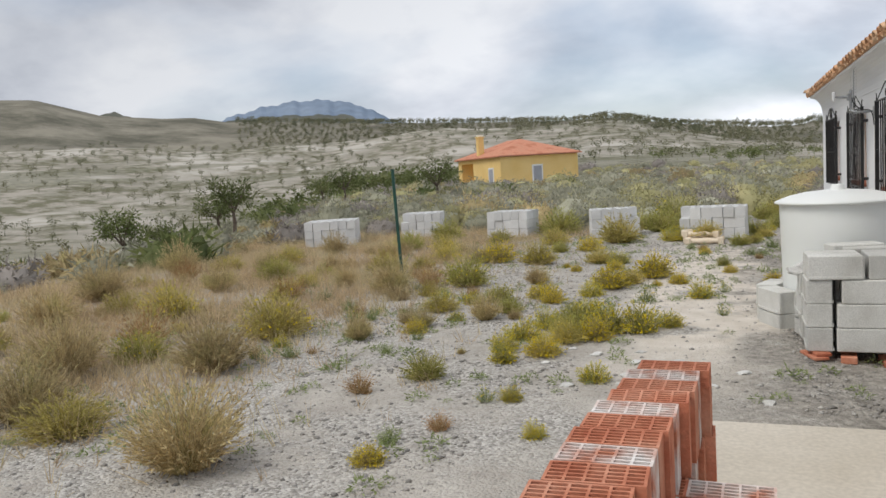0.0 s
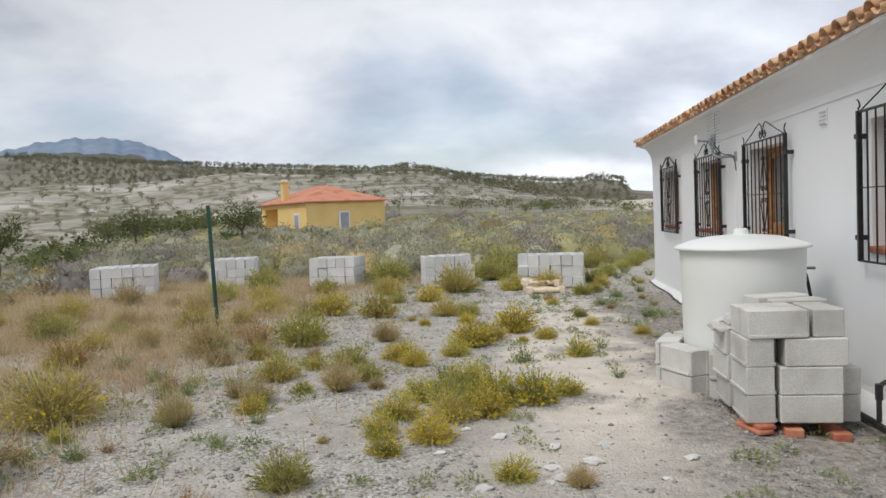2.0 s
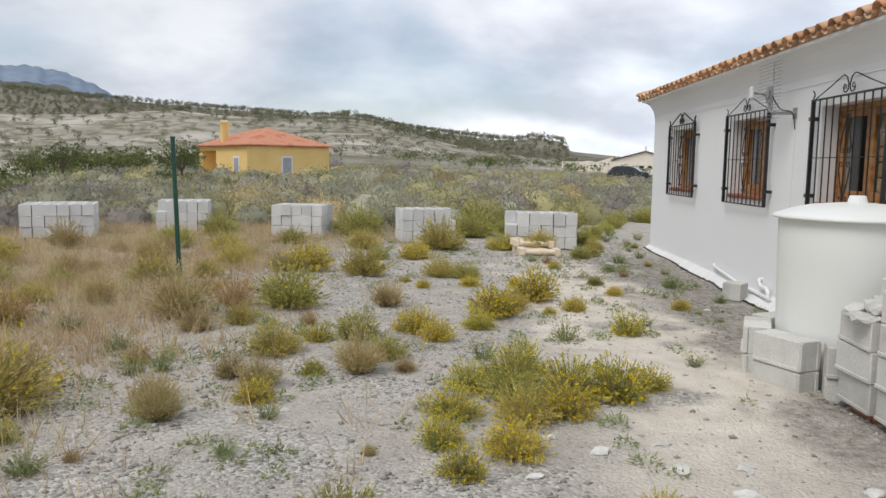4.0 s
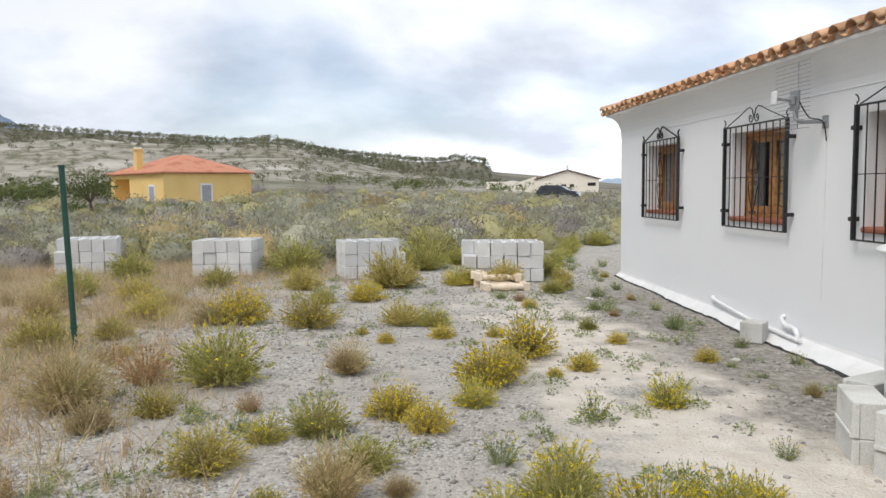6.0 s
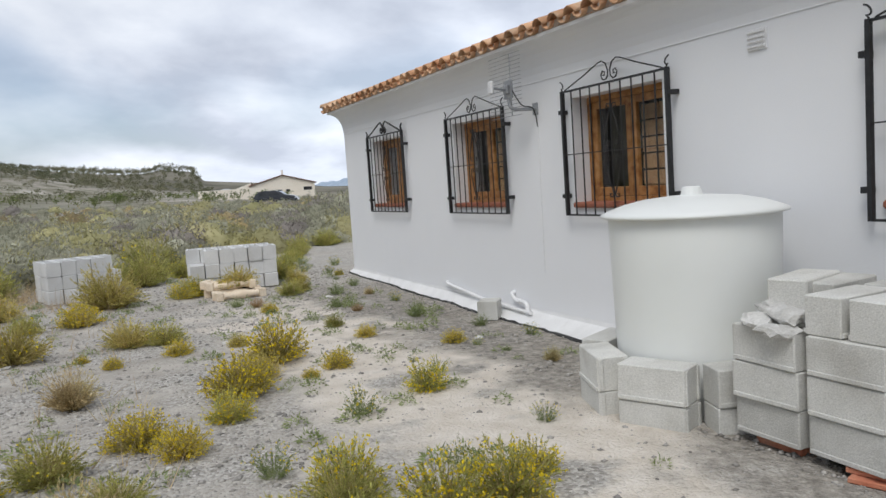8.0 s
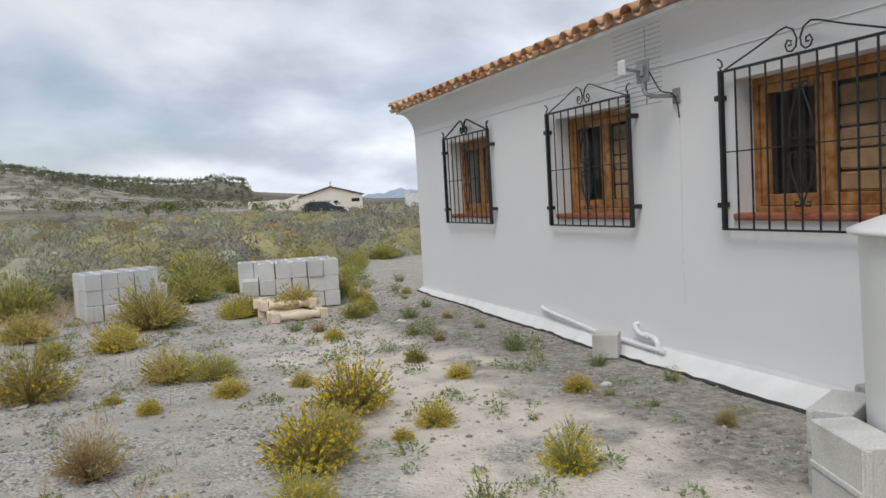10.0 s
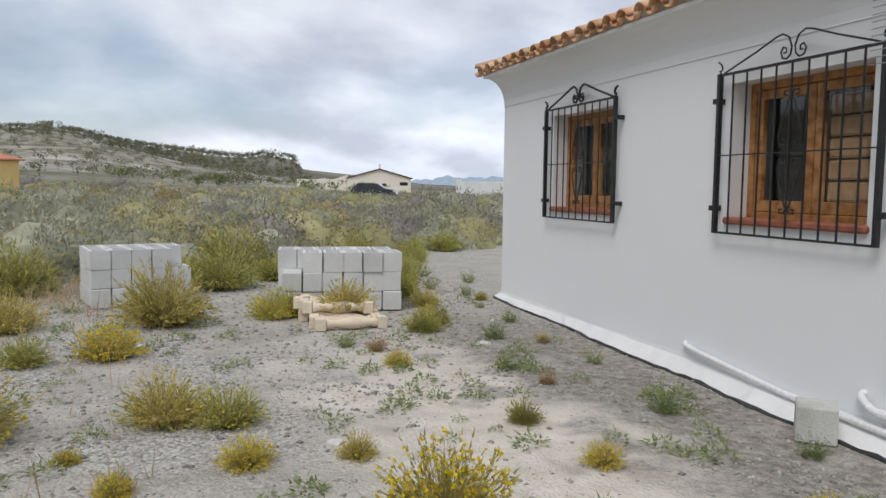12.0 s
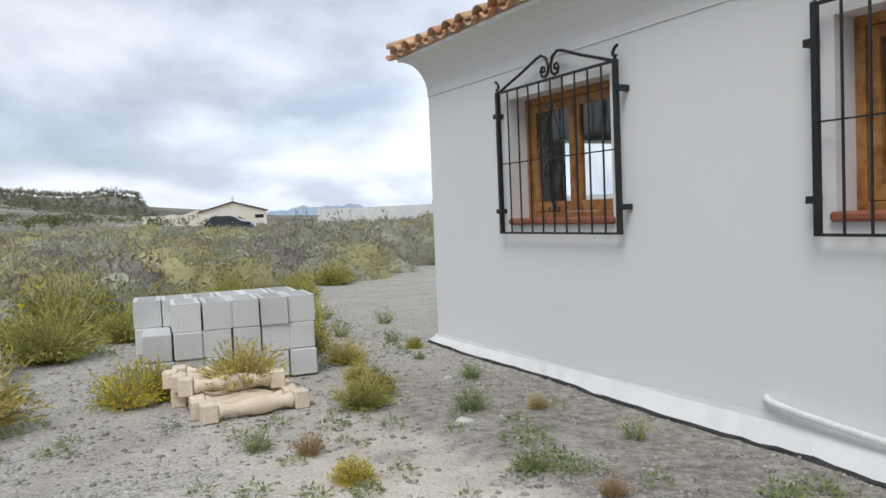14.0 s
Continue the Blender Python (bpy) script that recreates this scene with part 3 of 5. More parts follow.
def barrel_tile(cover, length=0.46, r0=0.082, r1=0.068, thick=0.013):
    """A tapered half-round clay tile with thickness, its low end at the origin, running up +x."""
    bm = bmesh.new()
    n, sign = 7, 1 if cover else -1
    rings = []
    for x, r in ((0.0, r0 if cover else r1), (length, r1 if cover else r0)):
        for t in (0.0, thick):
            rings.append([bm.verts.new((x, (r - t) * math.cos(a), sign * ((r - t) * math.sin(a) * 0.85) )) for a in (math.pi * k / (n - 1) for k in range(n))])
    o0, i0, o1, i1 = rings
    for k in range(n - 1):
        bm.faces.new((o0[k], o0[k + 1], o1[k + 1], o1[k])); bm.faces.new((i0[k], i1[k], i1[k + 1], i0[k + 1]))
        bm.faces.new((o0[k], i0[k], i0[k + 1], o0[k + 1])); bm.faces.new((o1[k], o1[k + 1], i1[k + 1], i1[k]))
    for k in (0, n - 1):
        bm.faces.new((o0[k], o1[k], i1[k], i0[k]))
    bmesh.ops.recalc_face_normals(bm, faces=bm.faces)
    me = bpy.data.meshes.new("tile")
    bm.to_mesh(me); bm.free()
    for p in me.polygons:
        p.use_smooth = True
    me.materials.append(M["tile"])
    return me


cover_me, channel_me = barrel_tile(True), barrel_tile(False)
rt = random.Random(4)
ny = int((Y_FAR + 0.25 - Y_END) / PITCH)
for k in range(ny):
    y = Y_FAR + 0.14 - k * PITCH
    for row in range(2):
        for me, dy, dz in ((cover_me, 0.0, 0.052), (channel_me, PITCH / 2, 0.058)):
            if row == 1 and me is channel_me:
                continue
            ob = new("tile", me)
            ob.parent = roof
            x = -0.25 + row * 0.36 + rt.uniform(-0.012, 0.012)
            ob.matrix_world = Matrix.Translation((x, y + dy + rt.uniform(-0.006, 0.006), 2.578 + dz + (x + 0.25) * math.tan(SLOPE) + row * 0.012)) @ Euler((0, -SLOPE, rt.uniform(-0.03, 0.03))).to_matrix().to_4x4()
# mortar bedding under the eave tiles and the hip that ends at the corner
part("mortar", box((-0.195, Y_END, 2.588), (-0.1, Y_FAR + 0.19, 2.65)), M["mortar"], roof)
for k in range(6):
    ob = new("tile", cover_me); ob.parent = roof
    d = k * 0.27
    ob.matrix_world = Matrix.Translation((-0.25 + d, Y_FAR + 0.24 - d, 2.665 + d * math.tan(SLOPE))) @ Euler((0, -SLOPE * 0.72, radians(-45))).to_matrix().to_4x4()
for k in range(10):
    ob = new("tile", cover_me); ob.parent = roof
    ob.matrix_world = Matrix.Translation((0.02 + k * PITCH, Y_FAR + 0.25, 2.63)) @ Euler((0, -SLOPE, radians(-90))).to_matrix().to_4x4()

# white painted waterproof skirt at the foot of the wall, with a torn black edge
rs = random.Random(9)
bm, bt = bmesh.new(), bmesh.new()
prev = None
for k in range(150):
    y = Y_FAR + 0.05 - k * 0.105
    out = 0.07 + 0.12 * float(sstep((-y - 1.8) / 3.0)) + 0.022 * math.sin(k * 0.31) + rs.uniform(-0.012, 0.012) + 0.02 * math.sin(k * 0.11)
    zb = gz(-out, y)
    q = [Vector((-0.003, y, 0.075 + 0.015 * math.sin(k * 0.23) + rs.uniform(-0.006, 0.006))), Vector((-0.012, y, 0.05)), Vector((-out, y, zb + 0.016 + rs.uniform(-0.006, 0.006))), Vector((-out - 0.012, y, zb - 0.05)), Vector((-out - 0.016 - rs.uniform(0, 0.014), y, zb + 0.006 + rs.uniform(-0.008, 0.008))), Vector((-out - 0.03 - rs.uniform(0, 0.016), y, zb - 0.04))]
    if prev:
        for i in range(2):
            bm.faces.new([bm.verts.new(v) for v in (prev[i], prev[i + 1], q[i + 1], q[i])])
        bt.faces.new([bt.verts.new(v) for v in (prev[2], prev[4], q[4], q[2])])
        bt.faces.new([bt.verts.new(v) for v in (prev[4], prev[5], q[5], q[4])])
    prev = q
tagged(part("trim_skirt", bm, M["skirt"]), "white painted skirt at the foot of the wall", "skirting", kind="structure")
tagged(part("trim_membrane", bt, M["tar"]), "torn black bitumen edge along the wall foot", "membrane", kind="structure")


def casement(parent, y, half, z0, z1, x, boarded):
    """One pine sash with its stiles, rails and a pane, or a boarded shutter leaf."""
    leaf = part("sash", box((x, y - half, z0), (x + 0.045, y - half + 0.06, z1), None, 0.004), M["wood"], parent)
    for lo, hi in (((y + half - 0.06, z0), (y + half, z1)), ((y - half + 0.06, z0), (y + half - 0.06, z0 + 0.075)), ((y - half + 0.06, z1 - 0.06), (y + half - 0.06, z1))):
        part("rail", box((x + 0.001, lo[0], lo[1]), (x + 0.044, hi[0], hi[1]), None, 0.004), M["wood"], leaf)
    g = part("pane", box((x + 0.02, y - half + 0.055, z0 + 0.07), (x + 0.026, y + half - 0.055, z1 - 0.055)), M["glass"], leaf)
    g.visible_shadow = False
    if boarded:
        n = 5
        for k in range(n):
            a = z0 + 0.08 + (z1 - z0 - 0.15) * k / n
            b = z0 + 0.08 + (z1 - z0 - 0.15) * (k + 1) / n - 0.012
            part("shutter_panel", box((x + 0.05, y - half + 0.07, a), (x + 0.066, y + half - 0.07, b), None, 0.012), M["wood_pale"], leaf)
    return leaf


def window(num, y, half, z0, z1, leaves):
    w = thing("window_%d" % num, Matrix.Translation((0, y, z0)), "varnished pine casement window set deep in the white wall", "window", kind="structure")
    inv = w.matrix_world.inverted()
    x = 0.15
    fr = 0.05
    made = []
    for lo, hi in (((y - half, z0), (y - half + fr, z1)), ((y + half - fr, z0), (y + half, z1)), ((y - half + fr, z0), (y + half - fr, z0 + fr)), ((y - half + fr, z1 - fr), (y + half - fr, z1))):
        made.append(part("window_frame", box((x, lo[0], lo[1]), (x + 0.07, hi[0], hi[1]), None, 0.005), M["wood"], w))
    h2 = (half - fr) / 2
    for s, boarded in zip((1, -1), leaves):
        made.append(casement(w, y + s * h2, h2 - 0.003, z0 + fr + 0.003, z1 - fr - 0.003, x + 0.012, boarded))
    made.append(part("window_sill", box((-0.035, y - half - 0.02, z0 - 0.035), (x + 0.06, y + half + 0.02, z0 + 0.012), None, 0.012), M["sill"], w, "red clay tile sill"))
    for o in made:
        o.matrix_parent_inverse = inv
    return w


for k, ((y, h, z0, z1), lv) in enumerate(zip(WIN, ((0, 0), (0, 1), (0, 1), (0, 0)))):
    window(k + 1, y, h, z0, z1, lv)
# sheet behind window_2 in the same painted room darkness
tagged(part("curtain", box((0.42, -5.15, 0.9), (0.44, -3.9, 2.2)), M["curtain"]), "near-black sheet inside the window, coloured as the unlit room", "curtain")


def spiral(c, r0, r1, a0, turns, n=18):
    return [(c[0], c[1] + math.cos(a0 + turns * 6.283 * k / n) * (r0 + (r1 - r0) * k / n), c[2] + math.sin(a0 + turns * 6.283 * k / n) * (r0 + (r1 - r0) * k / n)) for k in range(n + 1)]


def grille(y, w, z0, z1, bold):
    """A black wrought-iron window guard: frame, nine bars, diamond scroll, crest."""
    g = thing("window_grille", Matrix.Translation((-0.06, y, z0)), "black wrought-iron window grille with a scrolled crest", "grille", "window grilles along the white wall")
    hw, hh = w / 2, z1 - z0
    for s in (-1, 1):
        part("side_bar", box((-0.018, s * hw - 0.014, 0), (0.018, s * hw + 0.014, hh), None, 0.003), M["iron"], g)
        for z in (0.17, hh - 0.18):
            part("bracket", box((-0.015, s * hw + (0.0141 if s > 0 else -0.055), z - 0.018), (0.062, s * hw + (0.055 if s > 0 else -0.0141), z + 0.018), None, 0.003), M["iron"], g)
    for z, t in ((0.006, 0.007), (hh - 0.01, 0.008), (hh * 0.49, 0.004)):
        part("cross_bar", box((-0.009, -hw + 0.0141, z - t), (0.009 if t > 0.005 else 0.004, hw - 0.0141, z + t)), M["iron"], g)
    n = 10
    for k in range(1, n):
        yy = -hw + w * k / n
        part("bar", tube([(0, yy, 0.012), (0, yy, hh * 0.5), (0, yy, hh - 0.016)], 0.007, 6), M["iron"], g)
    r = 0.011 if bold else 0.006
    bm = bmesh.new()
    for s in (-1, 1):
        # crest: rises from the corner to a middle scroll
        pts = [(0, s * hw * 0.94, hh + 0.0), (0, s * hw * 0.5, hh + 0.09), (0, s * hw * 0.22, hh + 0.155), (0, s * hw * 0.14, hh + 0.165), (0, s * hw * 0.06, hh + 0.14), (0, s * 0.012, hh + 0.08), (0, s * 0.02, hh + 0.035)]
        pts += [(0, s * (0.02 + p), hh + q) for p, q in ((0.03, 0.012), (0.065, 0.02), (0.08, 0.055), (0.06, 0.085), (0.035, 0.075), (0.035, 0.05), (0.055, 0.05))]
        add_tube(bm, pts, r, 6)
        c = [(0, s * (hw - 0.005), hh)] + [(0, s * (hw + 0.012 - 0.03 * math.sin(t)), hh + 0.05 + 0.03 * math.cos(t + 2.6)) for t in (k * 0.6 for k in range(7))]
        add_tube(bm, c, r, 6)
    part("crest", bm, M["iron"], g, "scrolled iron crest")
    bm = bmesh.new()
    for s in (-1, 1):
        for up in (-1, 1):
            zc = hh * 0.49
            add_tube(bm, [(0.004, s * 0.004, zc + up * 0.36), (0.004, s * 0.06, zc + up * 0.22), (0.004, s * 0.095, zc + up * 0.1), (0.004, s * 0.08, zc + up * 0.045), (0.004, s * 0.04, zc + up * 0.04), (0.004, s * 0.035, zc + up * 0.07), (0.004, s * 0.06, zc + up * 0.08)], 0.006, 6)
            add_tube(bm, [(0.004, 0, zc + up * 0.33), (0.004, s * 0.02, zc + up * 0.37), (0.004, s * 0.055, zc + up * 0.37), (0.004, s * 0.06, zc + up * 0.345), (0.004, s * 0.035, zc + up * 0.345)], 0.006, 6)
    part("scroll_panel", bm, M["iron"], g, "iron diamond scroll")
    return g


for k, (y, w) in enumerate(GRILLES):
    grille(y, w, 1.0, 2.075, k == 0)

# fixtures on the wall
v = thing("wall_vent", Matrix.Translation((0, -8.22, 2.12)), "white louvred vent plate on the plaster", "vent")
part("plate", box((-0.012, -0.075, -0.065), (-0.001, 0.075, 0.065), None, 0.003), M["white"], v)
for k in range(4):
    part("slat", box((-0.024, -0.065, -0.05 + k * 0.03), (-0.0125, 0.065, -0.036 + k * 0.03), None, 0.002), M["white"], v)

# grid aerial on a bent arm: rods, feed, clamp plate and cable
ga = thing("grid_aerial", Matrix.Translation((-0.2, -5.44, 2.22)), "grey wire grid aerial on a bent wall arm", "aerial")
bm = bmesh.new()
for k in range(17):
    z = -0.285 + k * 0.57 / 16
    add_tube(bm, [(0.004 * math.cos(q * 1.57), -0.29 + q * 0.145, z) for q in range(5)], 0.0028, 5)
part("grid", bm, M["grey"], ga, "thin horizontal grey rods")
part("grid_rail", tube([(-0.006, -0.12, -0.285), (-0.006, -0.12, 0.285)], 0.005, 6), M["grey"], ga)
part("clamp_plate", box((-0.05, -0.2, -0.13), (-0.03, -0.06, 0.04), None, 0.004), M["grey"], ga)
part("clamp", box((-0.08, -0.165, -0.085), (-0.0505, -0.095, -0.005), None, 0.006), M["grey"], ga)
part("feed_boom", tube([(-0.081, -0.13, -0.045), (-0.21, -0.13, -0.03)], 0.014, 8), M["grey"], ga)
part("feed", box((-0.24, -0.165, -0.085), (-0.2101, -0.095, 0.03), None, 0.008), M["white"], ga, "small white feed plate")
part("arm", tube(smooth_turn([(-0.04, -0.13, -0.1305), (-0.04, -0.135, -0.2), (-0.01, -0.17, -0.235), (0.1, -0.2, -0.235), (0.19, -0.205, -0.235)]), 0.016, 10), M["grey"], ga)
part("wall_plate", box((0.188, -0.25, -0.29), (0.199, -0.165, -0.18), None, 0.003), M["grey"], ga)
part("cable", tube(smooth_turn([(-0.04, -0.2, -0.06), (-0.03, -0.235, -0.12), (0.05, -0.21, -0.21), (0.16, -0.215, -0.215), (0.18, -0.235, -0.3), (0.19, -0.235, -0.4)]), 0.0055, 6), M["black"], ga)
part("wall_wire", tube([(0.196, -0.235, -0.39), (0.196, -0.225, -1.0), (0.196, -0.215, -1.79)], 0.0035, 6), M["pipe"], ga)

pp = thing("waste_pipe", Matrix.Translation((0, -3.5, 0.0)), "white plastic waste pipe sloping along the wall", "pipe")
part("pipe", tube(smooth_turn([(0.05, 0.02, 0.165), (-0.03, 0.0, 0.16), (-0.045, -0.15, 0.14), (-0.06, -1.1, 0.055), (-0.09, -2.0, 0.045)]), 0.019, 10), M["pipe"], pp)
pp = thing("drain_pipe", Matrix.Translation((0, -5.06, 0.0)), "short white elbow drain pipe from the wall", "pipe")
part("pipe", tube(smooth_turn([(0.05, 0.0, 0.205), (-0.045, 0.0, 0.19), (-0.05, -0.1, 0.125), (-0.055, -0.28, 0.13), (-0.065, -0.345, 0.09), (-0.07, -0.335, 0.0)]), 0.022, 10), M["pipe"], pp)
part("collar", tube([(-0.052, -0.15, 0.127), (-0.054, -0.22, 0.129)], 0.027, 10), M["pipe"], pp)

# pipes by the block stacks
pb = thing("water_pipe", Matrix.Translation((-0.3, -9.9, 0)), "black plastic water pipe lying along the wall", "pipe")
part("pipe", tube(smooth_turn([(0.02, 0.75, 0.02), (0.0, 0.1, 0.04), (-0.05, -0.6, 0.02), (-0.15, -1.15, 0.01)]), 0.021, 8), M["black"], pb)
part("riser", tube(smooth_turn([(0.0, 0.1, 0.06), (0.0, 0.1, 0.3), (0.12, 0.12, 0.32), (0.28, 0.12, 0.32)]), 0.016, 8), M["black"], pb)
part("joint", tube([(0.0, 0.1, 0.2), (0.0, 0.1, 0.3)], 0.023, 8), M["black"], pb)
pb2 = thing("supply_pipe", Matrix.Translation((-0.12, -10.4, 0)), "white plastic supply pipe with a tap union", "pipe")
part("pipe", tube(smooth_turn([(0.14, 0.9, 0.34), (0.0, 0.6, 0.2), (-0.06, 0.1, 0.12), (-0.08, 0.0, 0.3), (-0.1, -0.2, 0.32), (-0.1, -0.25, 0.0)]), 0.022, 8), M["pipe"], pb2)
part("union", tube([(-0.075, 0.03, 0.22), (-0.085, -0.01, 0.31)], 0.04, 8), M["pipe"], pb2)
part("tap", box((-0.13, -0.15, 0.2), (-0.07, -0.08, 0.34), None, 0.01), M["black"], pb2)

# ---- water tank ----
TX, TY = -0.705, -8.34
tank = thing("water_tank", Matrix.Translation((TX, TY, gz(TX, TY))), "white plastic round water tank with a domed lid", "tank")
part("body", lathe([(0.40, 0.0), (0.455, 0.01), (0.46, 0.3), (0.475, 0.85), (0.483, 1.125), (0.48, 1.14)], 64), M["tank"], tank, smooth=True)
part("lid", lathe([(0.50, 1.13), (0.523, 1.135), (0.525, 1.15), (0.49, 1.165), (0.40, 1.198), (0.28, 1.225), (0.12, 1.24), (0.05, 1.242)], 64), M["tank"], tank, smooth=True)
part("knob", lathe([(0.065, 1.235), (0.06, 1.255), (0.052, 1.285), (0.045, 1.29)], 20), M["tank"], tank)
part("outlet", tube([(0.498, 0.03, 1.1), (0.503, 0.03, 1.0), (0.505, 0.02, 0.88)], 0.009, 8), M["grey"], tank, "thin grey riser")
part("tap", tube([(0.47, 0.025, 0.95), (0.53, 0.0, 0.95), (0.56, -0.03, 0.95)], 0.012, 8), M["grey"], tank)
part("hose", tube(smooth_turn([(0.505, 0.02, 0.9), (0.505, -0.01, 0.86), (0.505, -0.14, 0.62), (0.49, -0.4, 0.08)]), 0.014, 8), M["black"], tank, "black hose slanting to the ground")

# ---- concrete blocks ----


def grid_solid(bm, xs, ys, full, z0, z1, floor):
    """A prism on a grid of cells: full(i, j) cells reach z1, the others only the floor height; one closed skin."""
    top = [[z1 if full(i, j) else floor for j in range(len(ys) - 1)] for i in range(len(xs) - 1)]

    def face(*p):
        bm.faces.new([bm.verts.new(q) for q in p])

    for i, (a, b) in enumerate(zip(xs, xs[1:])):
        for j, (c, d) in enumerate(zip(ys, ys[1:])):
            h = top[i][j]
            face((a, c, h), (b, c, h), (b, d, h), (a, d, h))
            face((a, c, z0), (a, d, z0), (b, d, z0), (b, c, z0))
            for k, l, p, q in ((i - 1, j, (a, c), (a, d)), (i + 1, j, (b, c), (b, d)), (i, j - 1, (a, c), (b, c)), (i, j + 1, (a, d), (b, d))):
                o = top[k][l] if 0 <= k < len(top) and 0 <= l < len(top[0]) else z0
                if o < h:
                    face((*p, o), (*q, o), (*q, h), (*p, h))
    bmesh.ops.remove_doubles(bm, verts=bm.verts, dist=1e-5)
    return bm


def block_mesh(kind):
    """A 40 x 20 x 20 cm block: 'lintel' has notched ends, 'hollow' has open cells on top, 'plain' closed faces."""
    bm = bmesh.new()
    if kind == "hollow":
        w, d, h, t = 0.395, 0.195, 0.197, 0.03
        c = (w - 4 * t) / 3
        xs = [0, t, t + c, 2 * t + c, 2 * t + 2 * c, 3 * t + 2 * c, w - t, w]
        grid_solid(bm, xs, [0, t, d - t, d], lambda i, j: not (i % 2 == 1 and j == 1), 0, h, h - 0.1)
    elif kind == "lintel":
        add_box(bm, (0.008, 0.006, 0), (0.387, 0.189, 0.197), None, 0.006)
        # moulded lips along the foot of the long faces and up one end
        add_box(bm, (0.012, -0.004, 0.006), (0.383, 0.0059, 0.03), None, 0.003)
        add_box(bm, (0.012, 0.1891, 0.006), (0.383, 0.199, 0.03), None, 0.003)
        for ya in (0.012, 0.155):
            add_box(bm, (0.3871, ya, 0.008), (0.397, ya + 0.028, 0.189), None, 0.003)
    else:
        add_box(bm, (0, 0, 0), (0.395, 0.195, 0.196), None, 0.008)
    bmesh.ops.translate(bm, verts=bm.verts, vec=(-0.1975, -0.0975, 0))
    me = bpy.data.meshes.new("concrete_block")
    bmesh.ops.recalc_face_normals(bm, faces=bm.faces)
    bm.to_mesh(me); bm.free()
    return me


BLOCK = {}
for kind in ("hollow", "lintel", "plain"):
    for mat in ("block", "block_white"):
        me = block_mesh(kind)
        me.materials.append(M[mat])
        BLOCK[kind, mat] = me
rb = random.Random(21)


def lay_block(kind, mat, x, y, z, turn, label, group, tip=(0, 0)):
    ob = new("concrete_block", BLOCK[kind, mat])
    ob.matrix_world = pose(x, y, z, tip[0], tip[1], turn + rb.uniform(-1.8, 1.8))
    return tagged(ob, label, "concrete block", group)


RINGB, TANKB = "blocks ringing the tank", "blocks stacked beside the tank"
gt = gz(TX, TY)
for k in range(8):
    a = radians(-110 + 45 * k)
    if math.cos(a) > 0.75:
        continue
    for lev in range(2):
        lay_block("lintel", "block", TX + math.cos(a) * 0.575, TY + math.sin(a) * 0.575, gt - 0.02 + lev * 0.199, math.degrees(a) + 90, "grey concrete block on the ground against the white tank", RINGB)
# stack beside the tank: corner towards the walker
SX, SY, SZ = -1.09, -9.78, gz(-1.0, -9.5) + 0.055
txt = "grey concrete block in a stack beside the tank"
STACK = [("lintel", 0.1, 0.2, 90), ("lintel", 0.09, 0.61, 90), ("plain", 0.41, 0.1, 0), ("plain", 0.41, 0.31, 0), ("plain", 0.41, 0.55, 0)]
for lev in range(4):
    z = SZ + lev * 0.181
    rows = STACK
    if lev == 2:
        rows = STACK[:2] + [("plain", 0.43, 0.1, 0)] + STACK[3:]
    if lev == 3:
        rows = [("lintel", 0.2, 0.1, 0), ("lintel", 0.2, 0.315, 1), ("plain", 0.53, 0.22, 90), ("plain", 0.5, 0.6, 8)]
    for kind, dx, dy, t in rows:
        lay_block(kind, "block", SX + dx + rb.uniform(-0.012, 0.012), SY + dy, z, t, txt, TANKB).scale = (0.96, 0.96, 0.91)
    if lev < 2:
        lay_block("plain", "block", SX + 0.69, SY + 0.4, z - 0.05, 90, txt, TANKB).scale = (0.96, 0.96, 0.91)
lay_block("plain", "block", SX + 0.42, SY + 0.72, SZ + 4 * 0.181 - 0.18, 14, txt, TANKB)
# clay bricks under the stack
def clay_brick(x, y, z, turn, high, label):
    """A flat clay brick with slots through its length."""
    bm = bmesh.new()
    add_box(bm, (-0.13, -0.055, 0), (0.13, 0.055, high), None, 0.004)
    for q in range(4):
        add_box(bm, (-0.132, -0.046 + q * 0.025, high * 0.25), (0.132, -0.034 + q * 0.025, high * 0.75))
    ob = part("clay_brick", bm, M["brick"])
    ob.matrix_world = pose(x, y, z, 0, 0, turn)
    return tagged(ob, label, "brick", "bricks under the stack")


for x, y, t in ((SX + 0.3, SY + 0.11, 84), (SX + 0.57, SY + 0.1, 93), (SX + 0.12, SY + 0.6, 90), (SX + 0.5, SY + 0.6, 90)):
    clay_brick(x, y, gz(x, y), t, 0.052, "red clay brick under the block stack")
clay_brick(SX + 0.06, SY + 0.06, gz(SX, SY), 108, 0.024, "thin red clay slab half under the block stack")
clay_brick(SX + 0.09, SY + 0.09, gz(SX, SY) + 0.0245, 103, 0.024, "thin red clay slab half under the block stack")


def rubble(name, x, y, z, size, seed, label, cat, group, mat):
    rq = random.Random(seed)
    bm = bmesh.new()
    bmesh.ops.create_icosphere(bm, subdivisions=2, radius=1.0)
    for q in bm.verts:
        n = noise.noise(q.co * 1.3 + Vector((seed * 3.1, 0, 0)))
        q.co = Vector((q.co.x * size[0], q.co.y * size[1], q.co.z * size[2])) * (1 + 0.55 * n + rq.uniform(-0.06, 0.06))
    ob = part(name, bm, mat)
    ob.matrix_world = pose(x, y, z, rq.uniform(-8, 8), rq.uniform(-8, 8), rq.uniform(0, 360))
    return tagged(ob, label, cat, group)


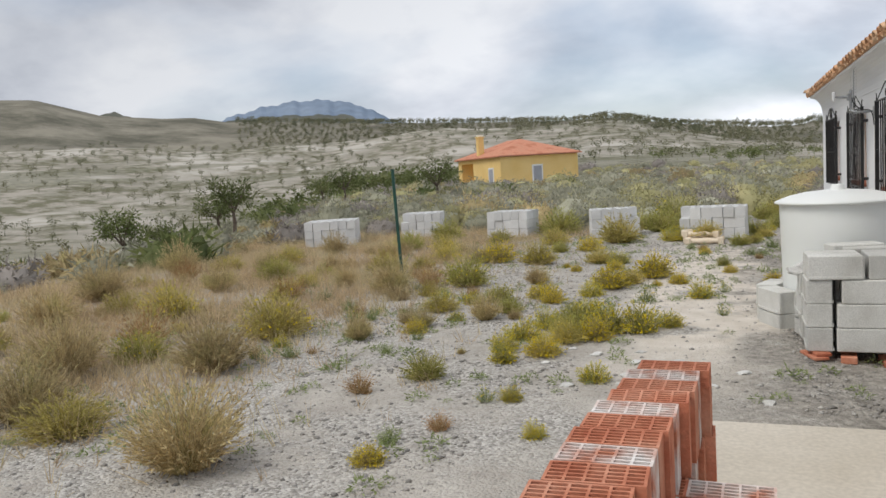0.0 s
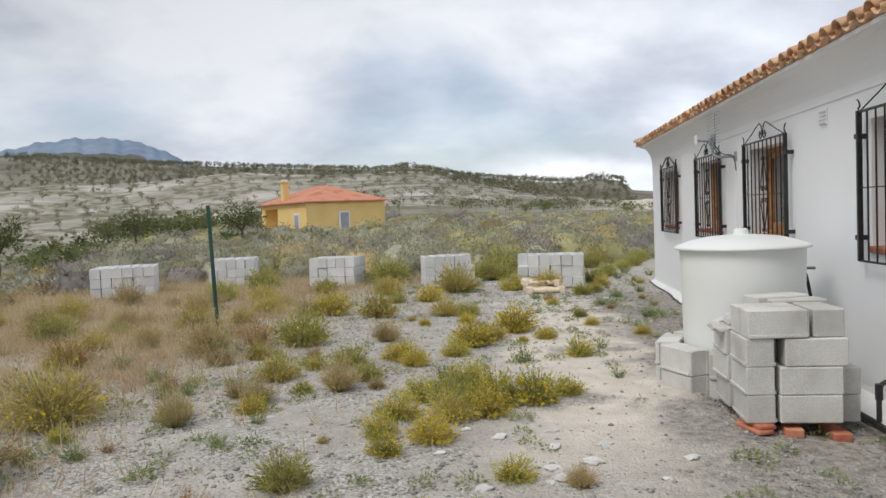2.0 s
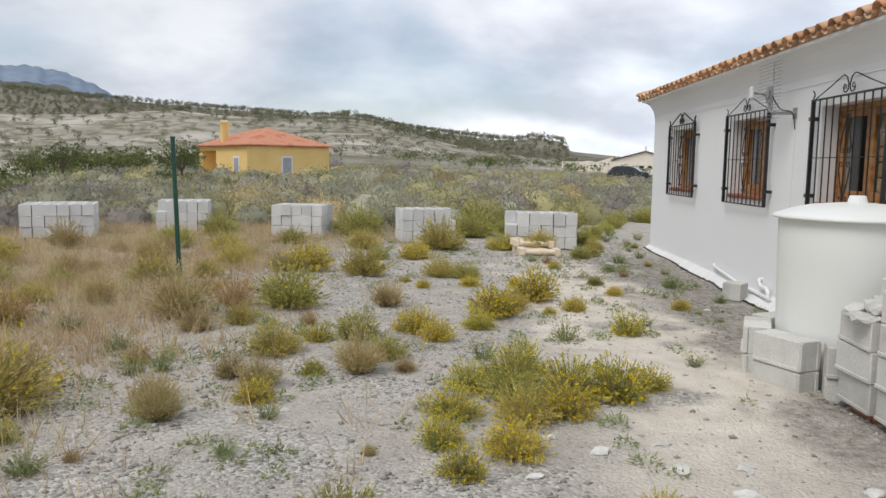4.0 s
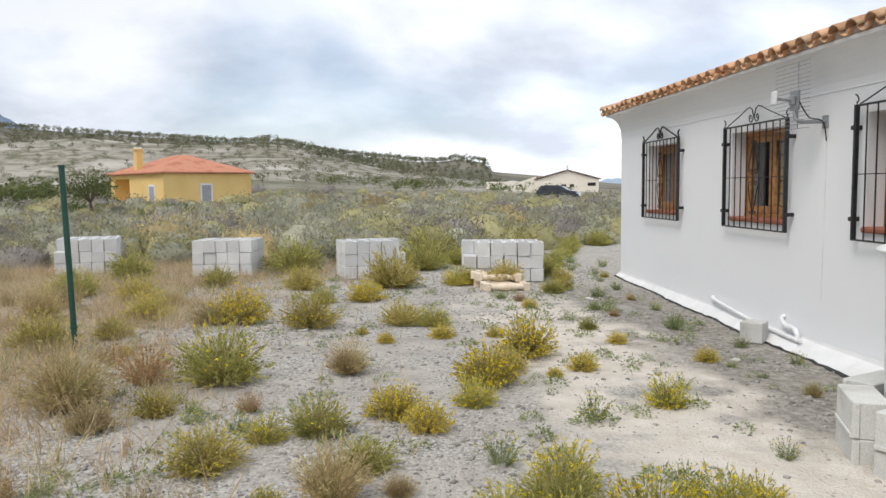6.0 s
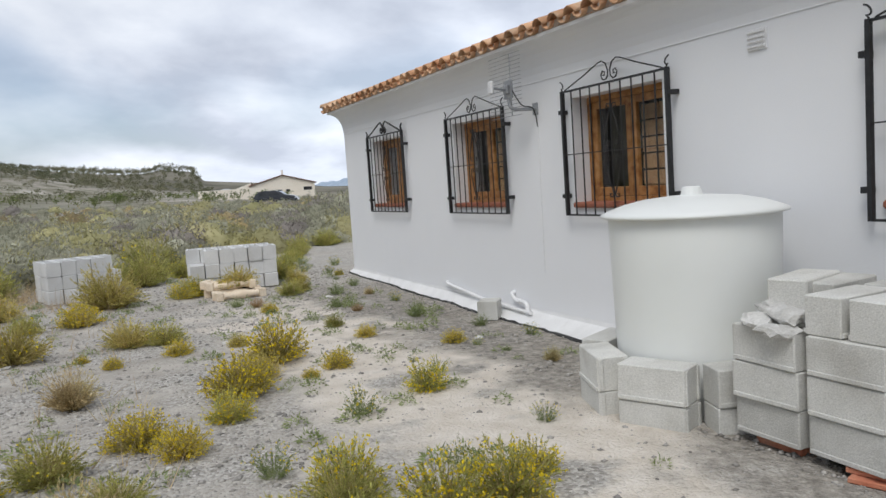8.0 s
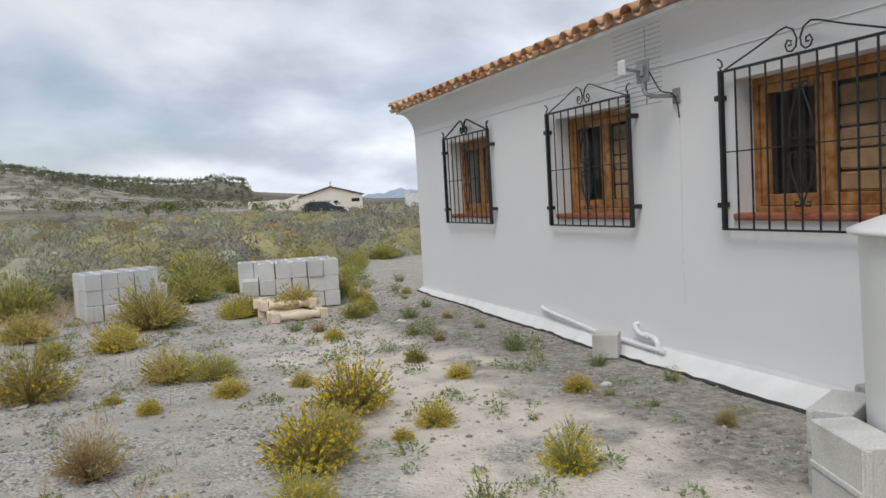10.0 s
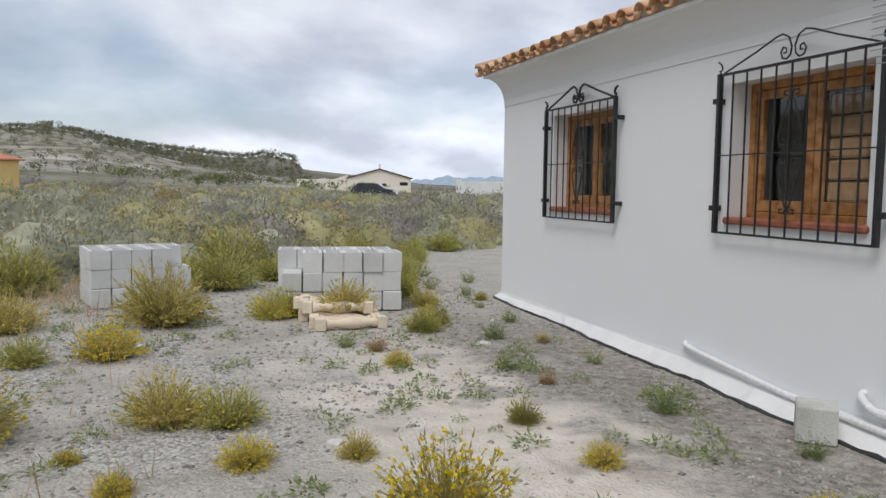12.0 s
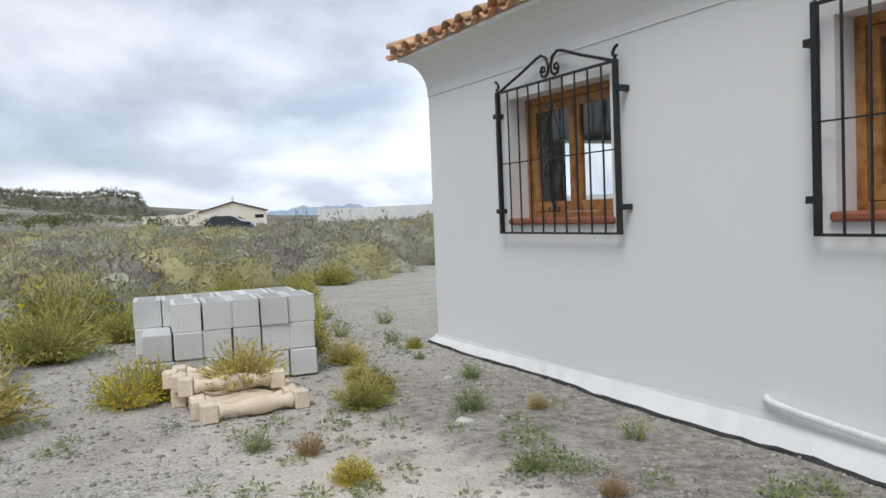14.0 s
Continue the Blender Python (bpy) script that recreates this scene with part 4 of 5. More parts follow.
for k, (dx, dy, dz, s) in enumerate(((0.02, 0.52, 0.03, (0.12, 0.09, 0.035)), (0.16, 0.6, 0.05, (0.1, 0.13, 0.04)), (0.06, 0.68, 0.06, (0.14, 0.09, 0.03)), (0.1, 0.56, 0.1, (0.12, 0.08, 0.035)), (0.2, 0.7, 0.09, (0.09, 0.1, 0.03)))):
    rubble("mortar_lump", SX + dx, SY + dy, SZ + 0.505 + dz, s, k + 2, "pale broken mortar lump on the block stack", "rubble", "rubble on the stack", M["rubble"])

# tall stack against the wall beside the slab
for lev in range(5):
    for cx, cy, t in ((-0.58, -11.35, 90), (-0.37, -11.35, 90), (-0.59, -11.82, 90), (-0.4, -11.82, 90), (-0.59, -12.24, 90), (-0.38, -12.24, 90)):
        z = (0.0 if cy > -11.5 else 0.072) + lev * (0.198 if cy > -11.5 else 0.186)
        lay_block("hollow" if lev == 4 else "plain", "block", cx - (0.05 if cy < -11.6 and lev in (1, 3) else 0) + rb.uniform(-0.012, 0.012), cy, z, t, "grey hollow concrete block in a tall stack by the wall", "blocks in the tall stack").scale = (1.0, 1.0, 1.0 if cy > -11.5 else 0.94)

lay_block("plain", "block", -0.27, -5.0, gz(-0.27, -5.0) + 0.003, 48, "single grey concrete block on the ground by the wall", "loose block").scale = (0.55, 1.05, 1.0)


def pallet_stack(cx, cy, turn, across, deep, levels, missing, seed, slide=0.0):
    """Pale hollow blocks stacked on end: 20 cm faces to the front, rows of 20 cm."""
    rq = random.Random(seed)
    g0 = gz(cx, cy)
    base = pose(cx, cy, g0, 0, 0, turn)
    for lev in range(levels):
        for i in range(across):
            for j in range(deep):
                if (lev, i, j) in missing:
                    continue
                if 0 < i < across - 1 and 0 < j < deep - 1 and lev < levels - 1:
                    continue
                lx = (i - (across - 1) / 2) * 0.202 - (slide if j else 0.0) + rq.uniform(-0.006, 0.006)
                ly = (j - (deep - 1) / 2) * 0.403 + rq.uniform(-0.012, 0.012)
                ob = new("concrete_block", BLOCK["hollow" if lev == levels - 1 or rq.random() < 0.2 else "plain", "block_white"])
                ob.matrix_world = base @ pose(lx, ly, 0.01 + lev * 0.2, 0, 0, 90 + rq.uniform(-1.5, 1.5))
                tagged(ob, "pale concrete block in a stack among dry shrubs", "concrete block", "pale block stacks in the scrub")


pallet_stack(-10.85, 0.45, 22, 6, 3, 3, (), 1)
pallet_stack(-9.2, 2.3, 15, 5, 3, 3, ((2, 0, 0),), 2)
pallet_stack(-6.5, 1.35, -6, 5, 2, 3, (), 3)
pallet_stack(-4.05, 0.75, 14, 5, 2, 3, ((2, 4, 0),), 4)
pallet_stack(-1.94, -0.16, -8, 6, 2, 3, ((2, 0, 0),), 5, 0.06)

# ---- cast stone balusters ----
bal_prof = [(0.034, 0.09), (0.05, 0.1), (0.036, 0.13), (0.033, 0.19), (0.05, 0.29), (0.058, 0.36), (0.05, 0.42), (0.034, 0.5), (0.05, 0.545), (0.034, 0.56)]


def baluster(m):
    t = thing("baluster", m, "cream cast-stone baluster lying on the gravel", "baluster", "balusters lying by the blocks")
    part("shaft", lathe(bal_prof, 18), M["cast"], t, smooth=True)
    part("foot", box((-0.055, -0.055, 0), (0.055, 0.055, 0.0899), None, 0.006), M["cast"], t)
    part("cap", box((-0.055, -0.055, 0.5601), (0.055, 0.055, 0.65), None, 0.006), M["cast"], t)
    return t


first = None
for k, (x, y, z, t) in enumerate(((-2.43, -1.5, 0.056, 96), (-2.46, -1.36, 0.056, 92), (-2.44, -1.22, 0.056, 88), (-2.42, -1.08, 0.056, 91), (-2.5, -0.94, 0.056, 86), (-2.49, -1.15, 0.165, 82), (-2.5, -1.0, 0.165, 81), (-2.53, -0.85, 0.165, 79), (-2.45, -0.72, 0.165, 82), (-2.48, -0.78, 0.056, 84))):
    m = Matrix.Translation((x, y, gz(x, y) + z)) @ Euler((0, radians(90), radians(t - 96))).to_matrix().to_4x4()
    first = baluster(m) if first is None else copy_thing(first, m) and first

# ---- green pole ----
pole = thing("metal_pole", pose(-6.6, -4.95, gz(-6.6, -4.95) - 0.05, 0, -1.5, 0), "thin dark green metal pole standing in dry grass", "pole")
part("shaft", tube([(0, 0, 0), (0, 0, 1.72)], 0.026, 12), M["pole"], pole)
part("cap", tube([(0, 0, 1.7205), (0, 0, 1.74)], 0.031, 12), M["pole"], pole)
for z in (0.22, 0.27):
    part("ring", tube([(0, 0, z), (0, 0, z + 0.02)], 0.034, 12), M["pole"], pole)

# ---- slab and red bricks ----
tagged(part("pavement", box((-2.1, -14.9, -0.3), (-0.06, -11.56, 0.07), None, 0.015), M["slab"]), "cream concrete slab beside the house", "slab", kind="structure")


def hollow_brick(mat):
    """A clay brick standing on end, its grid of slots upwards."""
    w, d, h = 0.25, 0.125, 0.24
    bm = bmesh.new()
    cols, rows, rim, web = 5, 5, 0.008, 0.007

    def cuts(total, n):
        c = (total - 2 * rim - (n - 1) * web) / n
        out = [0.0]
        for k in range(n):
            out += [rim + k * (c + web), rim + k * (c + web) + c]
        return out + [total]

    grid_solid(bm, cuts(w, cols), cuts(d, rows), lambda i, j: i % 2 == 0 or j % 2 == 0, 0, h, h - 0.07)
    bmesh.ops.translate(bm, verts=bm.verts, vec=(-w / 2, -d / 2, 0))
    me = bpy.data.meshes.new("hollow_brick")
    bmesh.ops.recalc_face_normals(bm, faces=bm.faces)
    bm.to_mesh(me); bm.free()
    me.materials.append(M[mat])
    return me


HB = [hollow_brick("brick"), hollow_brick("brick_limed")]
BR_X, BR_Y = -1.775, -13.14
for k in range(11):
    for lev in range(3):
        for c in range(2):
            if c == 1 and (k < 4 or lev > 1):
                continue
            ob = new("hollow_brick", HB[1 if (k * 7 + lev + c) % 3 == 0 else 0])
            ob.matrix_world = pose(BR_X + (0.0 if k == 0 else -0.03 - 0.012 * k) + c * 0.27 + rb.uniform(-0.012, 0.012), BR_Y - k * 0.131, 0.071 + lev * 0.242, 0, 0, rb.uniform(-2, 2))
            tagged(ob, "red hollow clay brick stacked on end on the slab" if (k * 7 + lev + c) % 3 else "lime-splashed hollow clay brick stacked on the slab", "brick", "hollow bricks on the slab")

# ---- buildings far off ----


def hip_roof(bm, a, b, z, rise, over):
    """Hip roof over a rectangle a x b from the origin, eaves at z."""
    p = [bm.verts.new(q) for q in ((-over, -over, z), (a + over, -over, z), (a + over, b + over, z), (-over, b + over, z))]
    low = [bm.verts.new((q.co.x, q.co.y, z - 0.12)) for q in p]
    m = min(a, b) / 2
    r = [bm.verts.new(q) for q in (((m, m, z + rise), (a - m, m, z + rise)) if a > b else ((m, m, z + rise), (m, b - m, z + rise)))]
    if a > b:
        fs = ((p[0], p[1], r[1], r[0]), (p[1], p[2], r[1]), (p[2], p[3], r[0], r[1]), (p[3], p[0], r[0]))
    else:
        fs = ((p[0], p[1], r[0]), (p[1], p[2], r[1], r[0]), (p[2], p[3], r[1]), (p[3], p[0], r[0], r[1]))
    for f in fs:
        bm.faces.new(f)
    for k in range(4):
        bm.faces.new((p[k], low[k], low[(k + 1) % 4], p[(k + 1) % 4]))
    bm.faces.new(low)
    return bm


HZ = 0.2
yh = thing("yellow_house", pose(-23.3, 56.8, HZ, 0, 0, 40), "yellow rendered bungalow with a red tiled hip roof", "house")
A, B = 8.7, 12.0
bm = box((0, 0, -1.5), (A, 7.4, 2.8))
add_box(bm, (1.8, 7.4, -1.5), (A, 11.0, 2.8)); add_box(bm, (0, 11.0, -1.5), (A, B, 2.8)); add_box(bm, (0, 7.4, 2.4), (1.8, 11.0, 2.8)); add_box(bm, (0, 7.4, -1.5), (1.8, 11.0, 0.1))
part("wall", bm, M["yellow"], yh)
rf = part("roof", hip_roof(bmesh.new(), A, B, 2.95, 1.75, 0.35), M["far_tile"], yh)
ch = part("chimney", box((0.3, 6.3, 3.0), (0.95, 6.95, 5.1), None, 0.03), M["yellow"], yh)
part("chimney_cap", box((0.22, 6.22, 5.1), (1.03, 7.03, 5.22)), M["yellow"], ch)
part("chimney_pot", box((0.35, 6.35, 5.221), (0.9, 6.9, 5.4)), M["cream"], ch)


def far_window(parent, lo, hi, axis, wide, pane_mat):
    """A window with a white surround on a wall facing -y (axis 0) or -x (axis 1)."""
    (a0, z0), (a1, z1) = lo, hi
    f = (lambda a, d, z: (a, -d, z)) if axis == 0 else (lambda a, d, z: (-d, a, z))

    def bx(p0, p1, d0, d1):
        q0, q1 = f(p0[0], d0, p0[1]), f(p1[0], d1, p1[1])
        return box([min(u, v) for u, v in zip(q0, q1)], [max(u, v) for u, v in zip(q0, q1)])

    w = part("window", bx((a0 - wide, z0 - wide), (a1 + wide, z1 + wide), 0.0, 0.06), M["white"], parent)
    part("pane", bx((a0, z0), (a1, z1), 0.061, 0.075), M[pane_mat], w)


far_window(yh, (3.6, 0.2), (4.5, 1.75), 0, 0.14, "shutter")
far_window(yh, (1.9, -0.1), (2.9, 1.65), 1, 0.16, "shutter")
door = part("door", box((1.72, 8.4, 0.1), (1.8, 9.5, 2.05)), M["white"], yh)

cw = thing("cream_house", pose(38.0, 196.0, -1.2, 0, 0, -14), "long cream house with a low gabled roof", "house")
bm = bmesh.new()
va = [bm.verts.new(p) for p in ((0, 0, -2), (17, 0, -2), (17, 0, 4.6), (8.5, 0, 7.0), (0, 0, 4.6))]
vb = [bm.verts.new((q.co.x, 16, q.co.z)) for q in va]
bm.faces.new(va); bm.faces.new(vb)
for k in range(5):
    bm.faces.new((va[k], va[(k + 1) % 5], vb[(k + 1) % 5], vb[k]))
add_box(bm, (-4.6, 2, -2), (-0.01, 14, 4.0))
part("wall", bm, M["cream"], cw)
bm = bmesh.new()
for s in (-1, 1):
    q = [(8.5, -0.5, 7.15), (8.5 + s * 9.1, -0.5, 4.62), (8.5 + s * 9.1, 16.5, 4.62), (8.5, 16.5, 7.15)]
    top = [bm.verts.new((x, y, z + 0.22)) for x, y, z in q]
    bot = [bm.verts.new(p) for p in q]
    bm.faces.new(top); bm.faces.new(bot)
    for k in range(4):
        bm.faces.new((top[k], top[(k + 1) % 4], bot[(k + 1) % 4], bot[k]))
part("roof", bm, M["brown_tile"], cw)
bm = bmesh.new()
q = [bm.verts.new(p) for p in ((-5.0, 1.5, 4.0), (-0.02, 1.5, 5.6), (-0.02, 14.5, 5.6), (-5.0, 14.5, 4.0), (-5.0, 1.5, 3.8), (-0.02, 1.5, 3.8), (-0.02, 14.5, 3.8), (-5.0, 14.5, 3.8))]
for f in ((0, 1, 2, 3), (0, 4, 5, 1), (3, 2, 6, 7), (0, 3, 7, 4), (4, 7, 6, 5)):
    bm.faces.new([q[k] for k in f])
part("side_roof", bm, M["cream"], cw)
for x0, x1, z0, z1 in ((1.0, 3.4, 2.7, 3.5), (7.0, 8.2, 2.6, 3.3), (9.2, 10.3, 2.6, 3.3), (14.0, 16.2, 2.8, 3.7)):
    part("window", box((x0, -0.06, z0), (x1, -0.01, z1)), M["pane"], cw)
for x0, x1 in ((-4.2, -2.9), (-2.1, -0.9)):
    part("window", box((x0, 1.93, 2.0), (x1, 1.99, 2.8)), M["pane"], cw)
part("flue", tube([(8.5, 2, 7.2), (8.5, 2, 8.6)], 0.25, 8), M["cream"], cw)

tagged(part("garden_wall", box((0, 0, -2.0), (19.5, 0.25, 2.7), pose(22.5, 184, 0.2, 0, 0, -3)), M["cream"]), "low cream garden wall beyond the scrub", "wall", kind="structure")
bm = bmesh.new()
for k in range(6):
    a0, a1 = math.pi * k / 6, math.pi * (k + 1) / 6
    bm.faces.new([bm.verts.new(p) for p in ((-3.6 * math.cos(a0), 0, 2.2 * math.sin(a0)), (-3.6 * math.cos(a1), 0, 2.2 * math.sin(a1)), (-3.6 * math.cos(a1), 5, 2.2 * math.sin(a1)), (-3.6 * math.cos(a0), 5, 2.2 * math.sin(a0)))])
for y in (0, 5):
    bm.faces.new([bm.verts.new((-3.6 * math.cos(math.pi * k / 6), y, 2.2 * math.sin(math.pi * k / 6))) for k in range(7)])
tent = part("marquee", bm, M["white"])
tent.matrix_world = pose(30.6, 190, 1.0)
tagged(tent, "white rounded tent roof behind the garden wall", "tent")

# white boundary wall with a curved gable, and a roof behind it
wb = thing("boundary_wall", pose(23.9, 68.2, -0.2, 0, 0, -56.5), "long white boundary wall with a raised curved part", "wall")
bm = bmesh.new()
top = [(0, 2.15), (13, 2.15), (15, 2.3), (17, 2.75), (18.5, 3.1), (20, 3.1), (22, 2.5), (23, 2.3), (40, 2.3)]
fa = [bm.verts.new((x, 0, z)) for x, z in top] + [bm.verts.new((40, 0, -1.5)), bm.verts.new((0, 0, -1.5))]
fb = [bm.verts.new((q.co.x, 0.25, q.co.z)) for q in fa]
bm.faces.new(fa); bm.faces.new(fb)
for k in range(len(fa)):
    bm.faces.new((fa[k], fa[(k + 1) % len(fa)], fb[(k + 1) % len(fa)], fb[k]))
part("wall", bm, M["white"], wb)
part("pillar", box((-0.2, -0.1, -1.5), (0.25, 0.35, 2.4)), M["white"], wb)
part("lamp", box((13.2, 0.02, 2.151), (13.5, 0.22, 2.5), None, 0.02), M["black"], wb)
vh = thing("villa", pose(39, 66, 0, 0, 0, -20), "cream villa with a brown tiled roof behind the white wall", "house")
part("wall", box((0, 0, -1), (12, 10, 3.4)), M["cream"], vh)
part("roof", hip_roof(bmesh.new(), 12, 10, 3.55, 1.6, 0.5), M["brown_tile"], vh)


def build_car():
    """A dark estate car: body, cabin, wheels, windows and bonnet."""
    c = thing("parked_car", pose(11.2, 63.0, gz(11.2, 63) + 0.1, 0, 0, -22), "dark blue estate car parked in the scrub", "car")
    side = [(0.0, 0.35), (0.02, 0.75), (0.12, 0.95), (0.55, 1.42), (0.9, 1.5), (2.1, 1.5), (2.55, 1.4), (3.2, 0.98), (3.9, 0.88), (4.25, 0.72), (4.35, 0.45), (4.3, 0.28), (0.1, 0.28)]
    bm = bmesh.new()

    def inset(z):
        return 0.0 if z < 0.95 else (z - 0.95) * 0.32
    a = [bm.verts.new((x, 0.0 + inset(z), z)) for x, z in side]
    b = [bm.verts.new((x, 1.75 - inset(z), z)) for x, z in side]
    bm.faces.new(a); bm.faces.new(b)
    for k in range(len(side)):
        bm.faces.new((a[k], a[(k + 1) % len(side)], b[(k + 1) % len(side)], b[k]))
    part("body", bm, M["car"], c)
    for x0, x1 in ((0.55, 1.35), (1.42, 2.45)):
        q = [(x0, 1.0), (x1 + 0.25 if x1 > 2 else x1, 1.0), (x1 - 0.1 if x1 > 2 else x1, 1.38), (x0 + 0.22 if x0 < 1 else x0, 1.38)]
        bm = bmesh.new()
        f = [bm.verts.new((x, inset(z) - 0.012, z)) for x, z in q]
        h = [bm.verts.new((x, inset(z) + 0.004, z)) for x, z in q]
        bm.faces.new(f); bm.faces.new(h)
        for k in range(4):
            bm.faces.new((f[k], f[(k + 1) % 4], h[(k + 1) % 4], h[k]))
        part("side_window", bm, M["pane"], c)
    bm = bmesh.new()
    q = [(2.62, 0.2, 1.385), (3.17, 0.08, 1.02), (3.17, 1.67, 1.02), (2.62, 1.55, 1.385)]
    f = [bm.verts.new((x + 0.03, y, z + 0.02)) for x, y, z in q]; h = [bm.verts.new((x, y, z)) for x, y, z in q]
    bm.faces.new(f); bm.faces.new(h)
    for k in range(4):
        bm.faces.new((f[k], f[(k + 1) % 4], h[(k + 1) % 4], h[k]))
    part("windscreen", bm, M["car_sheen"], c)
    bm = bmesh.new()
    q = [(3.22, 0.06, 0.985), (3.9, 0.06, 0.89), (3.9, 1.69, 0.89), (3.22, 1.69, 0.985)]
    f = [bm.verts.new((x, y, z + 0.025)) for x, y, z in q]; h = [bm.verts.new((x, y, z)) for x, y, z in q]
    bm.faces.new(f); bm.faces.new(h)
    for k in range(4):
        bm.faces.new((f[k], f[(k + 1) % 4], h[(k + 1) % 4], h[k]))
    part("bonnet", bm, M["car_sheen"], c)
    part("headlight", box((4.05, -0.01, 0.62), (4.3, 0.25, 0.74), None, 0.02), M["car_sheen"], c)
    for x in (0.8, 3.5):
        for y in (-0.02, 1.57):
            w = part("wheel", tube([(x, y, 0.32), (x, y + 0.2, 0.32)], 0.32, 20), M["tyre"], c)
            part("rim", tube([(x, y - 0.01, 0.32), (x, y + 0.21, 0.32)], 0.19, 16), M["grey"], w)
    return c


build_car()

# ---- plants ----


def leaf_tris(p, d, ln, wd, rs):
    """Slim triangles from points p along directions d."""
    n = len(p)
    side = np.cross(d, rs.normal(size=(n, 3)))
    side /= np.linalg.norm(side, axis=1, keepdims=True) + 1e-9
    ln, wd = np.broadcast_to(ln, (n,))[:, None], np.broadcast_to(wd, (n,))[:, None]
    v = np.stack([p - side * wd, p + side * wd, p + d * ln], axis=1).reshape(-1, 3)
    return v, np.arange(n * 3).reshape(-1, 3)


def shoots(rs, n, radius, tall, spread):
    """Shoot bases, tips and bends of a bush of unit size."""
    a, q = rs.uniform(0, 6.283, n), np.sqrt(rs.uniform(0, 1, n))
    lean = q * spread
    tip = np.column_stack([np.cos(a) * np.sin(lean) * radius, np.sin(a) * np.sin(lean) * radius, np.cos(lean * 0.9) * tall]) * rs.uniform(0.55, 1.08, (n, 1))
    base = np.column_stack([np.cos(a) * q * radius * 0.22, np.sin(a) * q * radius * 0.22, np.zeros(n)])
    return base, tip


def bush_meshes(seed, n, radius, tall, spread, leaves, lf_len, lf_w, flowers, wild=0.35):
    """Stems, leaves and flowers of a bush, as three meshes."""
    rs = np.random.RandomState(seed)
    base, tip = shoots(rs, n, radius, tall, spread)
    bend = (base + tip) / 2 + np.column_stack([np.zeros((n, 2)), np.full(n, 0.08 * tall)]) + rs.normal(size=(n, 3)) * 0.03 * radius
    side = rs.normal(size=(n, 3)); side /= np.linalg.norm(side, axis=1, keepdims=True)
    w = 0.004
    sv = np.stack([base - side * w, base + side * w, bend + side * w * 0.7, tip, bend - side * w * 0.7], axis=1).reshape(-1, 3)
    idx = np.arange(n)[:, None] * 5
    sf = np.vstack([idx + [0, 1, 2], idx + [0, 2, 4], idx + [4, 2, 3]])
    t = rs.uniform(0.12, 1.0, (n, leaves))
    u = t[..., None]
    p = (base[:, None] * (1 - u) ** 2 + 2 * bend[:, None] * u * (1 - u) + tip[:, None] * u ** 2).reshape(-1, 3)
    d = np.repeat((tip - bend) / np.linalg.norm(tip - bend, axis=1, keepdims=True), leaves, axis=0) + rs.normal(size=(n * leaves, 3)) * wild
    d /= np.linalg.norm(d, axis=1, keepdims=True)
    lv, lf = leaf_tris(p, d, lf_len * rs.uniform(0.6, 1.3, len(p)), lf_w * rs.uniform(0.7, 1.3, len(p)), rs)
    fl = None
    if flowers:
        k = rs.randint(0, n, flowers)
        c = tip[k] * rs.uniform(0.82, 1.04, (flowers, 1)) + rs.normal(size=(flowers, 3)) * 0.012
        fd = rs.normal(size=(flowers * 3, 3)); fd /= np.linalg.norm(fd, axis=1, keepdims=True)
        fv, ff = leaf_tris(np.repeat(c, 3, axis=0), fd, 0.024, 0.013, rs)
        fl = np_mesh("flowers", fv, ff)
    return np_mesh("brushwood", sv, sf), np_mesh("foliage", lv, lf), fl


def bush_kind(seed, mat, label, n=260, flowers=0, tall=0.62, spread=1.6, leaves=14, lf_len=0.055, lf_w=0.0075, cat="shrub", stem="leaf_tan", wild=0.35):
    t = thing("shrub", None, label, cat, "shrubs on the gravel")
    st, lv, fl = bush_meshes(seed, n, 0.5, tall, spread, leaves, lf_len, lf_w, flowers, wild)
    put_mesh("brushwood", st, M[stem], t)
    put_mesh("foliage", lv, M[mat], t)
    if fl:
        tagged(put_mesh("bloom", fl, M["flower"], t, "small bright yellow flowers"), kind="stuff")
    return t


KINDS = {
    "g": [bush_kind(1, "leaf_green", "round green broom shrub on gravel", 420), bush_kind(2, "leaf_green", "round green broom shrub on gravel", 380, 60)],
    "o": [bush_kind(3, "leaf_olive", "olive-yellow broom shrub on gravel", 420), bush_kind(4, "leaf_olive", "olive-yellow broom shrub on gravel", 400, 80, 0.6)],
    "y": [bush_kind(5, "leaf_olive", "shrub covered in yellow flowers on gravel", 340, 560, 0.58), bush_kind(6, "leaf_green", "shrub covered in yellow flowers on gravel", 300, 420, 0.62)],
    "t": [bush_kind(7, "leaf_tan", "dry tan brushwood shrub", 460, 0, 0.72, 1.5, 14, 0.05, 0.006), bush_kind(8, "leaf_tan", "dry tan brushwood shrub", 420, 0, 0.75, 1.45, 14, 0.05, 0.006)],
    "r": [bush_kind(9, "leaf_rust", "small rusty dried shrub", 220, 0, 0.7, 1.4, 10, 0.05, 0.007)],
    "w": [bush_kind(10, "leaf_weed", "fresh green weed on gravel", 120, 0, 0.7, 1.5, 9, 0.06, 0.010, "weed", "leaf_weed", 0.6), bush_kind(11, "leaf_weed", "small flowering weed on gravel", 90, 60, 0.75, 1.4, 9, 0.06, 0.009, "weed", "leaf_weed", 0.6)],
}
used = set()
rp = random.Random(5)


